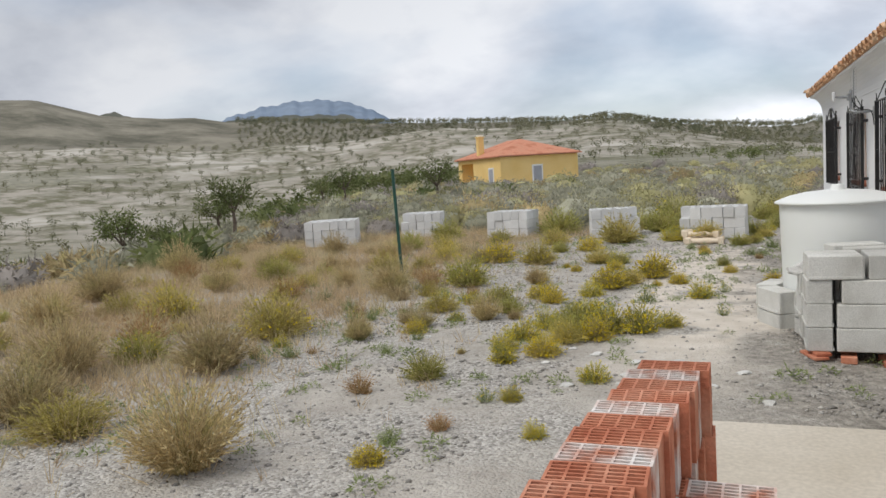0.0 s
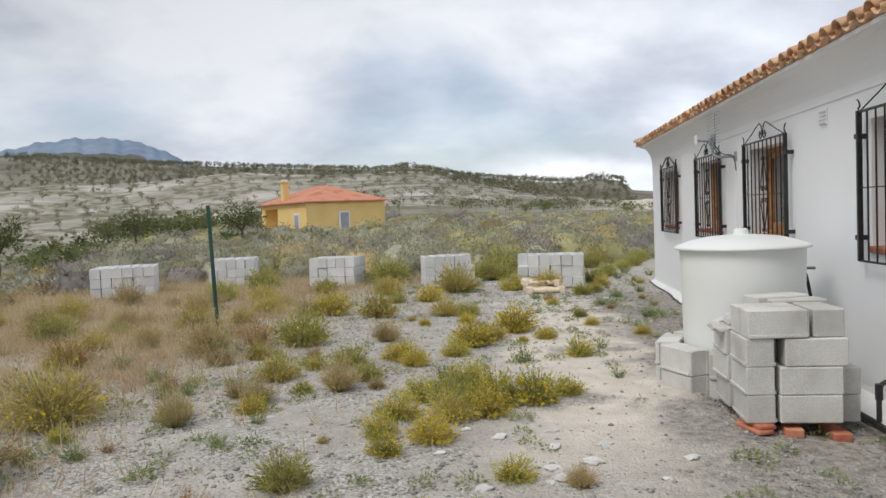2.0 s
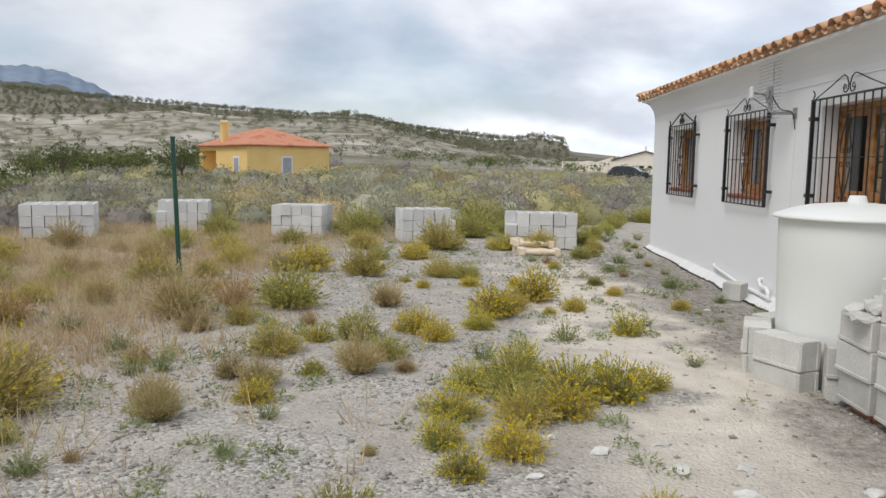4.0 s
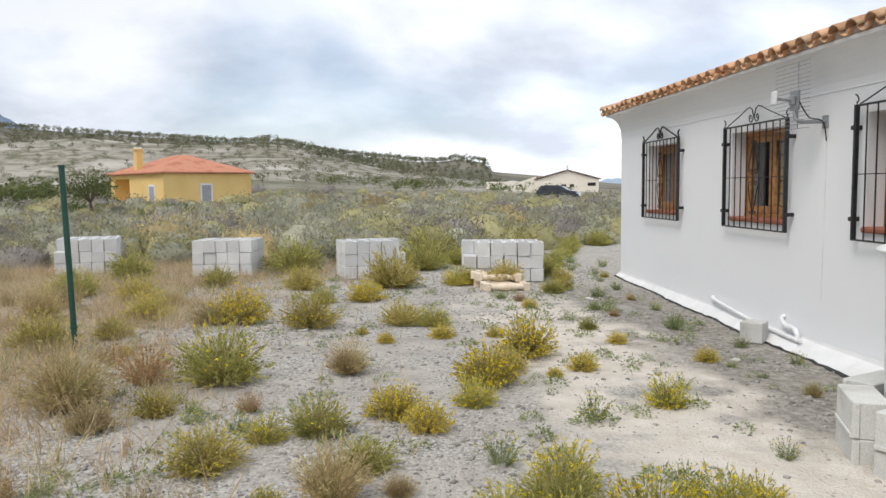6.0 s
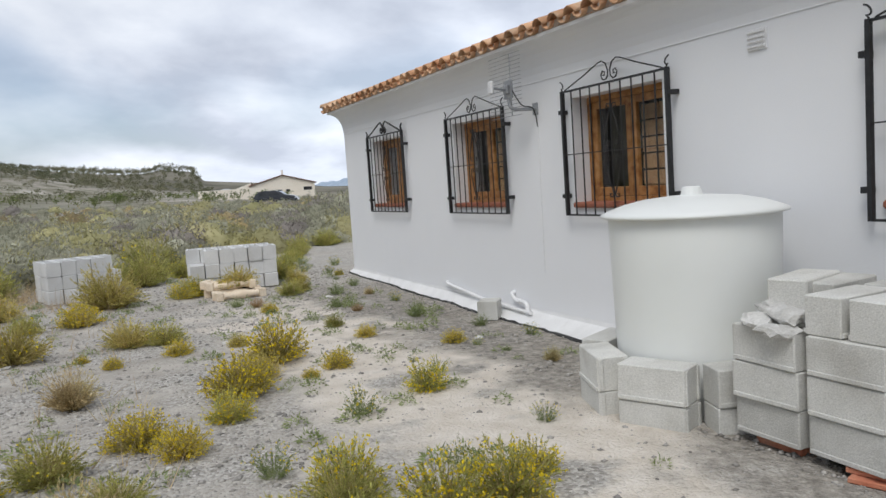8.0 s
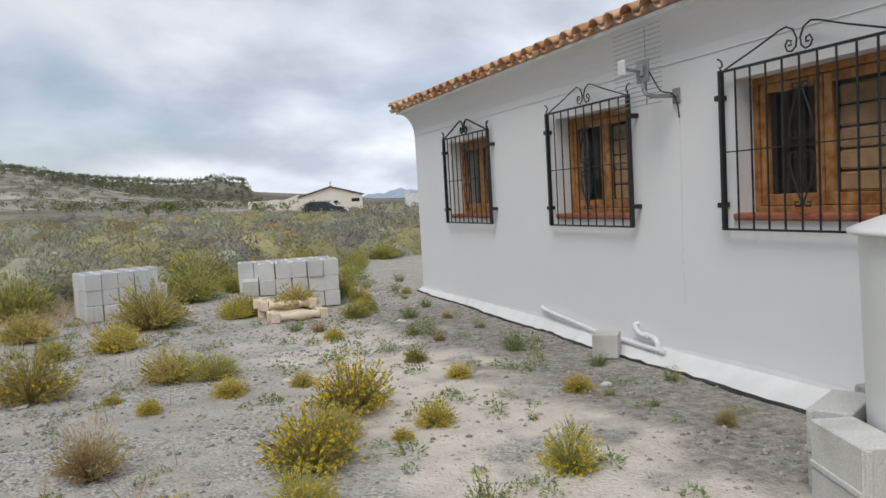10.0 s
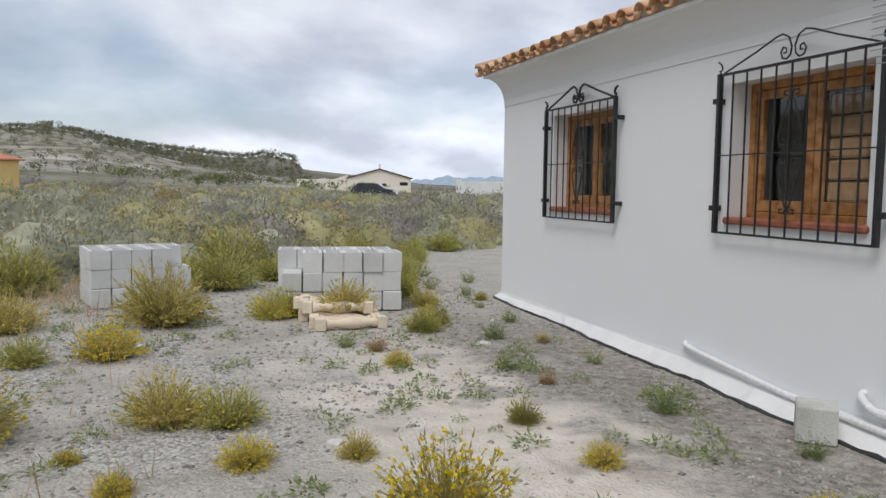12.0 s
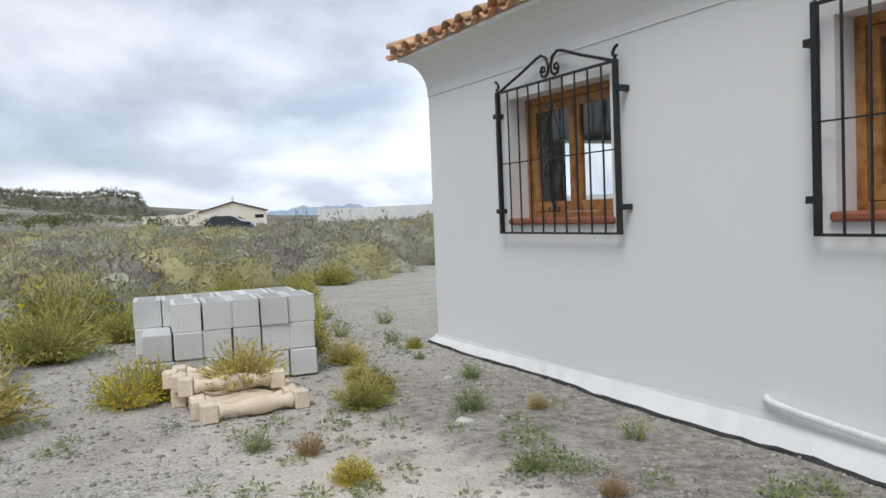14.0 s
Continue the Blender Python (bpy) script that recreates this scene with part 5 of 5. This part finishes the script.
def plant(kind, x, y, width, tall=1.0):
    k = rp.randrange(len(KINDS[kind]))
    m = pose(x, y, gz(x, y) - 0.01, 0, 0, rp.uniform(0, 360))
    src = KINDS[kind][k]
    if (kind, k) in used:
        ob = copy_thing(src, m)
    else:
        used.add((kind, k)); ob = src
        ob.matrix_basis = m
    ob.scale = (width, width, width * tall * rp.uniform(0.9, 1.1))
    return ob


PLANTS = "g-5.05,-6.2,.78 t-5.9,-6.85,.72 r-5.6,-6.2,.55 y-5.38,-3.6,.7 o-4.6,-3.95,.68 y-4.05,-2.2,.55 o-3.7,-.95,.95 o-3.62,-3.85,.55 g-3.3,-4.0,.46 y-3.25,-4.65,.3 t-4.1,-6.0,.45 y-3.05,-6.45,.55 y-2.6,-5.6,.6 y-2.25,-6.15,.28 y-1.95,-7.15,.36 y-1.15,-5.95,.24 g-1.74,-4.42,.24 w-.85,-4.45,.32"
PLANTS += " o-4.75,-8.0,.48 g-4.2,-7.5,.46 y-3.75,-7.15,.44 t-4.05,-8.5,.44 y-4.35,-8.55,.2 t-4.65,-8.8,.36 g-3.05,-8.75,.46 y-2.7,-9.0,.52 y-3.4,-9.35,.4 o-3.0,-9.4,.42 t-5.15,-9.25,.34 r-5.65,-8.3,.28 w-5.95,-7.95,.28 t-6.05,-9.15,.5 g-7.9,-5.15,.42"
PLANTS += " g-5.4,1.45,1.15 g-2.95,2.9,1.15 o-1.85,-.3,.5 y-2.55,-.65,.45 g-1.5,-1.75,.42 g-.75,1.6,.55 y-3.8,-4.85,.2 t-9.4,-9.2,.85 t-10.4,-7.4,1.0 o-8.0,-8.7,.8 t-5.75,-10.8,.85 o-6.0,-9.5,.85 t-4.45,-12.7,.85 g-3.8,-10.8,.38 r-4.15,-11.2,.28 y-3.35,-10.2,.28 y-2.68,-11.85,.18 y-1.2,-.95,.25"
PLANTS += " t-7.0,-11.2,.9 t-6.3,-12.2,.8 r-7.2,-10.0,.7 o-8.8,-10.8,.9 t-10.9,-10.0,1.0 t-8.9,-6.6,.7 o-9.6,-3.6,.7 t-11.3,-4.6,.9 t-7.7,-3.1,.6 g-8.1,-1.2,.8 o-7.0,-1.9,.7 g-7.9,.6,.9 t-9.7,-1.6,.7 g-6.3,-.4,.6 o-5.0,-.9,.7 g-4.6,-2.3,.4 w-1.0,-2.2,.3 w-.5,-1.4,.25 w-1.35,-3.3,.26 w-.55,-3.1,.22 y-2.05,-2.9,.24 w-2.3,-2.2,.25 w-.35,-5.9,.2 w-2.5,-7.4,.3 w-1.7,-8.2,.2 w-3.2,-8.1,.3 w-2.4,-8.6,.28 w-5.0,-7.2,.25"
PLANTS += " o-6.5,-3.2,.62 y-3.45,-9.8,.3 y-3.09,-9.9,.38 y-4.6,-9.1,.3 y-2.75,-9.3,.38 t-5.03,-9.5,.36 w-5.57,-8.6,.26 o-2.74,-4.7,.22 y-2.5,-6.3,.16 y-.3,-.1,.2 w-.6,.9,.3 y-.9,.9,.3 w-.3,2.2,.4 g-.2,3.2,.5 w-1.4,2.6,.35 w-5.3,-10.3,.25 w-3.5,-12.1,.2 y-3.0,-11.2,.2 w-4.5,-10.0,.2 t-2.2,-10.7,.22 y-2.55,-10.6,.28 r-4.7,-7.0,.25 w-6.6,-7.4,.3 o-6.5,-4.3,.45 t-6.9,-6.3,.5 o-7.3,-7.3,.5 t-8.2,-4.4,.5"
for word in PLANTS.split():
    px, py, pw = (float(q) for q in word[1:].split(","))
    plant(word[0], px, py, pw)
PATCH = "g-1.15,.3,.55 o-1.05,-.35,.4 o-1.3,-1.45,.36 y-2.75,-.75,.5 g-3.6,2.4,.8 g-2.4,2.2,.7 g.5,5.5,.7 o-.6,5.2,.8 g1.4,6.2,.8 g.2,4.4,.6 g-.9,3.8,.7 o-1.9,3.0,.9 g-3.4,3.4,1.0 g-5.0,3.2,1.1 o-6.4,3.4,1.0 g-7.6,3.6,1.0 g-3.1,1.5,.95 w.1,1.4,.3 w-.5,2.6,.35 y-2.4,-9.0,.46 y-2.95,-8.5,.42 y-2.15,-8.8,.3 y-3.3,-8.85,.36 y-3.2,-6.95,.36 o-2.85,-6.1,.4 g-3.05,-9.05,.42 y-3.55,-7.5,.34 y-4.5,-7.6,.3 g-3.9,-8.1,.36 t-4.9,-8.6,.3 o-5.3,-7.0,.34"
for word in PATCH.split():
    px, py, pw = (float(q) for q in word[1:].split(","))
    plant(word[0], px, py, pw)
# dry brush spread over the open ground towards the valley, sparse seedlings on the gravel
for k in range(40):
    px, py = rp.uniform(-12.2, -5.6), rp.uniform(-14.5, -1.5)
    plant(rp.choice("totorgtg"), px, py, rp.uniform(0.28, 0.75), rp.uniform(0.7, 1.0))
for k in range(70):
    px, py = rp.uniform(-6.2, -0.35), rp.uniform(-12.5, 4.5)
    if (px > -1.9 and py < -7.0) or (px > -3.0 and py < -11.0) or (-3.0 < px < -1.0 and -1.9 < py < 1.2):
        continue
    plant(rp.choice("wwwryt"), px, py, rp.uniform(0.1, 0.24))
bal_bush = plant("o", -2.08, -1.12, 0.64, 0.8)
bal_bush.location.z += 0.12


def scatter(name, v, f, pos, rot, size, mat, label, cat):
    """Many copies of one small mesh joined into a single mesh."""
    n, m = len(pos), len(v)
    c, s = np.cos(rot)[:, None], np.sin(rot)[:, None]
    sz = np.asarray(size).reshape(n, -1)
    sx, szz = sz[:, :1], sz[:, -1:]
    x, y, z = v[:, 0][None], v[:, 1][None], v[:, 2][None]
    out = np.stack([(x * c - y * s) * sx + pos[:, :1], (x * s + y * c) * sx + pos[:, 1:2], z * szz + pos[:, 2:3]], axis=2).reshape(-1, 3)
    faces = (f[None] + (np.arange(n) * m)[:, None, None]).reshape(-1, f.shape[1])
    ob = put_mesh(name, np_mesh(name, out, faces), mat)
    return tagged(ob, label, cat, kind="stuff")


def clump(seed, n, lf_len, lf_w, flat=0.8, core=True):
    """A rounded tuft of leaves of unit radius, loose at its edge."""
    rs = np.random.RandomState(seed)
    d = rs.normal(size=(n, 3)); d[:, 2] = np.abs(d[:, 2]) * flat + 0.05
    d /= np.linalg.norm(d, axis=1, keepdims=True)
    lump = 1 + 0.22 * np.sin(d[:, :1] * 5 + seed) * np.cos(d[:, 1:2] * 4)
    p = d * rs.uniform(0.45, 1.0, (n, 1)) ** 0.5 * lump * 0.92
    dd = d + rs.normal(size=(n, 3)) * 0.75 + [0, 0, 0.15]
    dd /= np.linalg.norm(dd, axis=1, keepdims=True)
    lv, lf = leaf_tris(p, dd, lf_len * rs.uniform(0.6, 1.4, n), lf_w * rs.uniform(0.7, 1.3, n), rs)
    if not core:
        return lv, lf
    # a lumpy inner body, so that the tuft shades as one rounded mass
    na2, nr2 = 11, 5
    th, ph = np.meshgrid(np.arange(na2) * 2 * np.pi / na2, np.arange(nr2) * (np.pi / 2) / (nr2 - 0.4))
    rad = 0.8 * (1 + 0.16 * np.sin(th * 3 + seed + ph * 4) + rs.normal(size=th.shape) * 0.07)
    cv = np.stack([np.cos(th) * np.cos(ph) * rad, np.sin(th) * np.cos(ph) * rad, np.sin(ph) * rad * flat], axis=2).reshape(-1, 3)
    cf = []
    for i in range(nr2 - 1):
        for j in range(na2):
            a, b, c, e = i * na2 + j, i * na2 + (j + 1) % na2, (i + 1) * na2 + (j + 1) % na2, (i + 1) * na2 + j
            cf += [(a, b, c), (a, c, e)]
    cf += [((nr2 - 1) * na2, (nr2 - 1) * na2 + j, (nr2 - 1) * na2 + j + 1) for j in range(1, na2 - 1)]
    return np.vstack([lv, cv]), np.vstack([lf, np.array(cf) + len(lv)])


rs = np.random.RandomState(12)


def scrub_points(n, az0, az1, r0, r1, power=0.5):
    a = np.radians(rs.uniform(az0, az1, n)); r = r0 + (r1 - r0) * rs.uniform(0, 1, n) ** power
    return RING[0] + np.sin(a) * r, RING[1] + np.cos(a) * r


for name, mat, count, seed, label in (("scrub_grey_green", "scrub_grey", 1500, 1, "dense grey-green scrub covering the flat ground"), ("scrub_olive", "scrub_olive", 700, 2, "olive-green low scrub on the flat ground"), ("scrub_purple", "scrub_purple", 420, 3, "purple-brown dry scrub bushes"), ("scrub_dry", "leaf_tan", 150, 4, "pale dry grass tufts among the scrub")):
    x, y = scrub_points(count, -34, 42, 11.5, 112, 1.3)
    keep = (y > 3.0 + np.clip(-(x + 3), 0, 6) * 0.0) & ~((x > -1.8) & (y < 4.6 + 0.6 * (x + 1.8))) & ~((x > -0.8) & (y < 2.0))
    keep &= x > -13.0 - (y - 2) * 0.47
    hx, hy = (x + 23.3) * math.cos(radians(40)) + (y - 56.8) * math.sin(radians(40)), -(x + 23.3) * math.sin(radians(40)) + (y - 56.8) * math.cos(radians(40))
    keep &= ~((hx > -0.6) & (hx < 9.4) & (hy > -0.6) & (hy < 12.8))
    keep &= ~((x > 9.5) & (x < 16.5) & (y > 60.5) & (y < 66))
    keep &= ~((x > -0.4) & (x < 9.2) & (y < 0.8))
    for cx, cy in ((-10.85, 0.45), (-9.2, 2.3), (-6.5, 1.35), (-4.05, 0.75), (-1.86, -0.06)):
        keep &= np.hypot(x - cx, y - cy) > 1.5
    x, y = x[keep], y[keep]
    d = np.hypot(x - RING[0], y - RING[1])
    size = rs.uniform(0.36, 0.84, len(x)) * np.where(rs.uniform(0, 1, len(x)) < 0.2, 1.4, 1.0) * np.where(d > 40, 1.15, 1.0)
    near = d < 30
    for tag, sel, nl, ll, lw in (("", near, 800, 0.11, 0.02), ("_far", ~near, 190, 0.11, 0.045)):
        v, f = clump(seed + (0 if tag else 20), nl, ll, lw)
        pos = np.column_stack([x[sel], y[sel], height(x[sel], y[sel]) - 0.02])
        scatter(name + tag, v, f, pos, rs.uniform(0, 6.28, sel.sum()), np.column_stack([size[sel], size[sel] * rs.uniform(0.8, 1.2, sel.sum())]), M[mat], label, "scrub")

# dry slope scrub towards the valley
x, y = rs.uniform(-48, -12.2, 1500), rs.uniform(-16, 45, 1500)
v, f = clump(31, 150, 0.32, 0.05)
for mat, sel, lab in (("scrub_grey", slice(0, 420), "grey-green scrub on the valley slope"), ("leaf_tan", slice(420, 900), "dry tan scrub on the valley slope"), ("scrub_purple", slice(900, 1150), "dark brushwood on the valley slope"), ("leaf_dark", slice(1150, 1230), "dark green bushes in the valley")):
    px, py = x[sel], y[sel]
    sz = rs.uniform(0.3, 0.75, len(px)) * (1.7 if mat == "leaf_dark" else 1)
    scatter("slope_scrub", v, f, np.column_stack([px, py, height(px, py) - 0.02]), rs.uniform(0, 6.28, len(px)), np.column_stack([sz, sz * 0.9]), M[mat], lab, "scrub")


def small_tree(seed, n):
    """A far orchard tree of unit height: tapered trunk, two limbs and a ragged crown."""
    rq = np.random.RandomState(seed)
    vs, fs, off = [], [], 0
    for p, q, w in (((0, 0, 0), (0.03, 0, 0.42), 0.04), ((0.03, 0, 0.4), (0.22, 0.1, 0.7), 0.025), ((0.03, 0, 0.4), (-0.2, -0.08, 0.72), 0.025)):
        p, q = np.array(p), np.array(q)
        ring = [p + [w * math.cos(a), w * math.sin(a), 0] for a in (0, 2.09, 4.19)]
        vs += [*ring, q]
        fs += [[off, off + 1, off + 3], [off + 1, off + 2, off + 3], [off + 2, off, off + 3]]
        off += 4
    c = rq.normal(size=(6, 3)) * [0.2, 0.2, 0.1] + [0, 0, 0.72]
    d = rq.normal(size=(n, 3)); d /= np.linalg.norm(d, axis=1, keepdims=True)
    p = c[rq.randint(0, 6, n)] + d * rq.uniform(0.05, 0.2, (n, 1))
    lv, lf = leaf_tris(p, d, rq.uniform(0.08, 0.17, n), rq.uniform(0.03, 0.06, n), rq)
    return np.vstack([np.array(vs), lv]), np.vstack([np.array(fs), lf + off])


def orchard(name, az0, az1, r0, r1, n, seed, mat, size, label, rows=0.0):
    rq = np.random.RandomState(seed)
    a, r = np.radians(rq.uniform(az0, az1, n)), np.sqrt(rq.uniform(r0 * r0, r1 * r1, n))
    x, y = RING[0] + np.sin(a) * r, RING[1] + np.cos(a) * r
    if rows:
        gx2, gy2 = np.meshgrid(np.arange(-r1, r1, rows), np.arange(0, r1, rows))
        x, y = gx2.ravel() + gy2.ravel() * 0.21, gy2.ravel() - gx2.ravel() * 0.21
        x, y = x + rq.normal(size=len(x)) * rows * 0.13, y + rq.normal(size=len(x)) * rows * 0.13
        az, r = np.degrees(np.arctan2(x - RING[0], y - RING[1])), np.hypot(x - RING[0], y - RING[1])
        k = (az > az0) & (az < az1) & (r > r0) & (r < r1) & (rq.uniform(0, 1, len(x)) < 0.86)
        x, y = x[k], y[k]
    keep = wave(x, y, 90, seed + 40) > -0.55
    keep &= ~((np.hypot(x + 23, y - 64) < 13))
    x, y = x[keep], y[keep]
    v, f = small_tree(seed, 90)
    sz = rq.uniform(*size, len(x))
    scatter(name, v, f, np.column_stack([x, y, height(x, y) - 0.1]), rq.uniform(0, 6.28, len(x)), np.column_stack([sz * 1.15, sz * 0.9]), M[mat], label, "trees")


orchard("orchard_trees", -32, 6, 125, 300, 950, 1, "hill_tree", (1.7, 2.9), "rows of small almond trees on the hillside", 8.2)
orchard("valley_trees", -66, -27, 95, 300, 900, 2, "hill_tree", (1.7, 2.9), "scattered almond trees on the pale valley slopes", 8.0)
orchard("ridge_trees", -16, 9, 262, 300, 70, 3, "hill_tree", (2.6, 4.4), "taller trees along the ridge of the hill")
orchard("hollow_trees", -40, -14, 62, 120, 200, 4, "leaf_dark", (1.6, 3.0), "green bushy trees in the hollow behind the plain")
orchard("gap_bushes", -6, 14, 112, 170, 55, 6, "leaf_dark", (1.3, 2.6), "green bushes at the foot of the hill")
orchard("mesa_trees", -1, 7.6, 610, 668, 60, 8, "hill_tree", (3.6, 6.0), "trees standing along the flat ridge")
orchard("far_trees", -36, 8, 380, 650, 2200, 5, "hill_tree", (2.5, 4.5), "dotted trees on the far hills")


def valley_tree(x, y, tall, seed):
    """A tree by the valley edge: tapered trunk, limbs and a crown of many leaves."""
    rq = np.random.RandomState(seed)
    t = thing("almond_tree", pose(x, y, gz(x, y) - 0.05), "small green almond tree on the valley slope", "tree", "almond trees in the valley")
    bm = bmesh.new()
    add_tube(bm, [(0, 0, 0), (0.04, 0.02, tall * 0.2), (0.02, 0.0, tall * 0.4)], 0.09, 7, 0.06)
    tips = []
    for k in range(6):
        a = k * 1.05 + rq.uniform(-0.3, 0.3)
        e = np.array([math.cos(a) * tall * rq.uniform(0.2, 0.34), math.sin(a) * tall * rq.uniform(0.2, 0.34), tall * rq.uniform(0.62, 0.85)])
        add_tube(bm, [(0.02, 0, tall * 0.36), tuple(e * [0.5, 0.5, 0.72]), tuple(e)], 0.045, 5, 0.012)
        tips += [e, e * [0.6, 0.6, 0.8], e * [1.1, 1.1, 0.75]]
    part("trunk", bm, M["bark"], t)
    tips = np.array(tips)
    n = 1300
    d = rq.normal(size=(n, 3)); d /= np.linalg.norm(d, axis=1, keepdims=True)
    p = tips[rq.randint(0, len(tips), n)] + d * rq.uniform(0.02, 0.17, (n, 1)) * tall
    lv, lf = leaf_tris(p, d + rq.normal(size=(n, 3)) * 0.4, 0.12, 0.03, rq)
    put_mesh("crown", np_mesh("crown", lv, lf), M["leaf_dark"], t)


for k, (x, y, s) in enumerate(((-22, 5, 2.3), (-20.5, 9.5, 2.6), (-24, 13, 2.4), (-17.5, 24.5, 2.8), (-31, 17, 2.6), (-38, 10, 2.4), (-44, 20, 2.6), (-49, 12, 2.4), (-46, 31, 2.6), (-55, 26, 2.5), (-27, 31, 2.8), (-34, 40, 2.8), (-58, 40, 2.6))):
    valley_tree(x, y, s, k + 60)

# ---- dry grass, weeds and gravel ----
n = 62000
x, y = rs.uniform(-13.5, -3.6, n), rs.uniform(-15.5, 5.0, n)
dens = sstep((-x - 4.6) / 2.2) * (0.35 + 0.65 * (wave(x, y, 2.2, 17) > -0.12)) + 0.03
dens = np.maximum(dens, sstep((y + 1.5) / 3) * 0.5)
keep = rs.uniform(0, 1, n) < dens
x, y = x[keep], y[keep]
d = rs.normal(size=(len(x), 3)) * 0.45 + [0, 0, 1.0]
d /= np.linalg.norm(d, axis=1, keepdims=True)
k3 = 4
x, y, d = np.repeat(x, k3) + rs.normal(size=len(x) * k3) * 0.02, np.repeat(y, k3) + rs.normal(size=len(y) * k3) * 0.02, np.repeat(d, k3, axis=0) + rs.normal(size=(len(d) * k3, 3)) * 0.25
v, f = leaf_tris(np.column_stack([x, y, height(x, y) - 0.01]), d, rs.uniform(0.05, 0.26, len(x)), 0.0034, rs)
tagged(put_mesh("dry_grass", np_mesh("dry_grass", v, f), M["grass"]), "thin dry reddish grass on the open ground", "grass", kind="stuff")

v, f = clump(77, 60, 0.4, 0.07, 0.7, False)
x, y = rs.uniform(-7.5, -0.25, 1900), rs.uniform(-14.5, 5, 1900)
keep = (wave(x, y, 1.6, 23) > 0.02) & ~((np.abs(x - TX) < 0.9) & (np.abs(y - TY) < 1.4)) & ~((x > -3) & (y < -11))
x, y = x[keep], y[keep]
sz = rs.uniform(0.03, 0.1, len(x))
scatter("small_weeds", v, f, np.column_stack([x, y, height(x, y)]), rs.uniform(0, 6.28, len(x)), np.column_stack([sz, sz * 0.8]), M["leaf_weed"], "tiny green weeds dotted over the gravel", "weeds")

octa_v = np.array([(1, 0, 0.1), (0.2, 0.9, 0), (-0.9, 0.3, 0), (-0.3, -0.8, 0.1), (0.1, 0.1, 0.75), (0, 0, -0.4)], float)
octa_f = np.array([(0, 1, 4), (1, 2, 4), (2, 3, 4), (3, 0, 4), (1, 0, 5), (2, 1, 5), (3, 2, 5), (0, 3, 5)])
n = 95000
x, y = rs.uniform(-8.5, -0.05, n), rs.uniform(-14.5, 6.5, n)
keep = (rs.uniform(0, 1, n) < 0.35 + 0.65 * (wave(x, y, 2.6, 29) > -0.1)) & ~((x > -3) & (y < -11.1)) & (rs.uniform(0, 1, n) < np.where((np.abs(x + 2.0) < 0.8) & (y < -4), 0.25, 1.0))
x, y = x[keep], y[keep]
sz = 0.007 + 0.022 * rs.uniform(0, 1, len(x)) ** 5
scatter("gravel", octa_v, octa_f, np.column_stack([x, y, height(x, y)]), rs.uniform(0, 6.28, len(x)), np.column_stack([sz, sz * 0.8]), M["stone"], "loose grey gravel on the ground", "gravel")
for k in range(34):
    qx, qy = (rp.uniform(-3.2, -1.3), rp.uniform(-11.0, -9.6)) if k < 20 else (rp.uniform(-5.5, -0.5), rp.uniform(-10.5, 2.0))
    if qx > -1.75 and -10.2 < qy < -7.2:
        continue
    s = rp.uniform(0.018, 0.055)
    rubble("stone", qx, qy, gz(qx, qy) + s * 0.12, (s * 1.3, s, s * 0.4), k + 30, "pale flat stone lying on the ground", "stone", "pale stones on the gravel", M["rubble"])
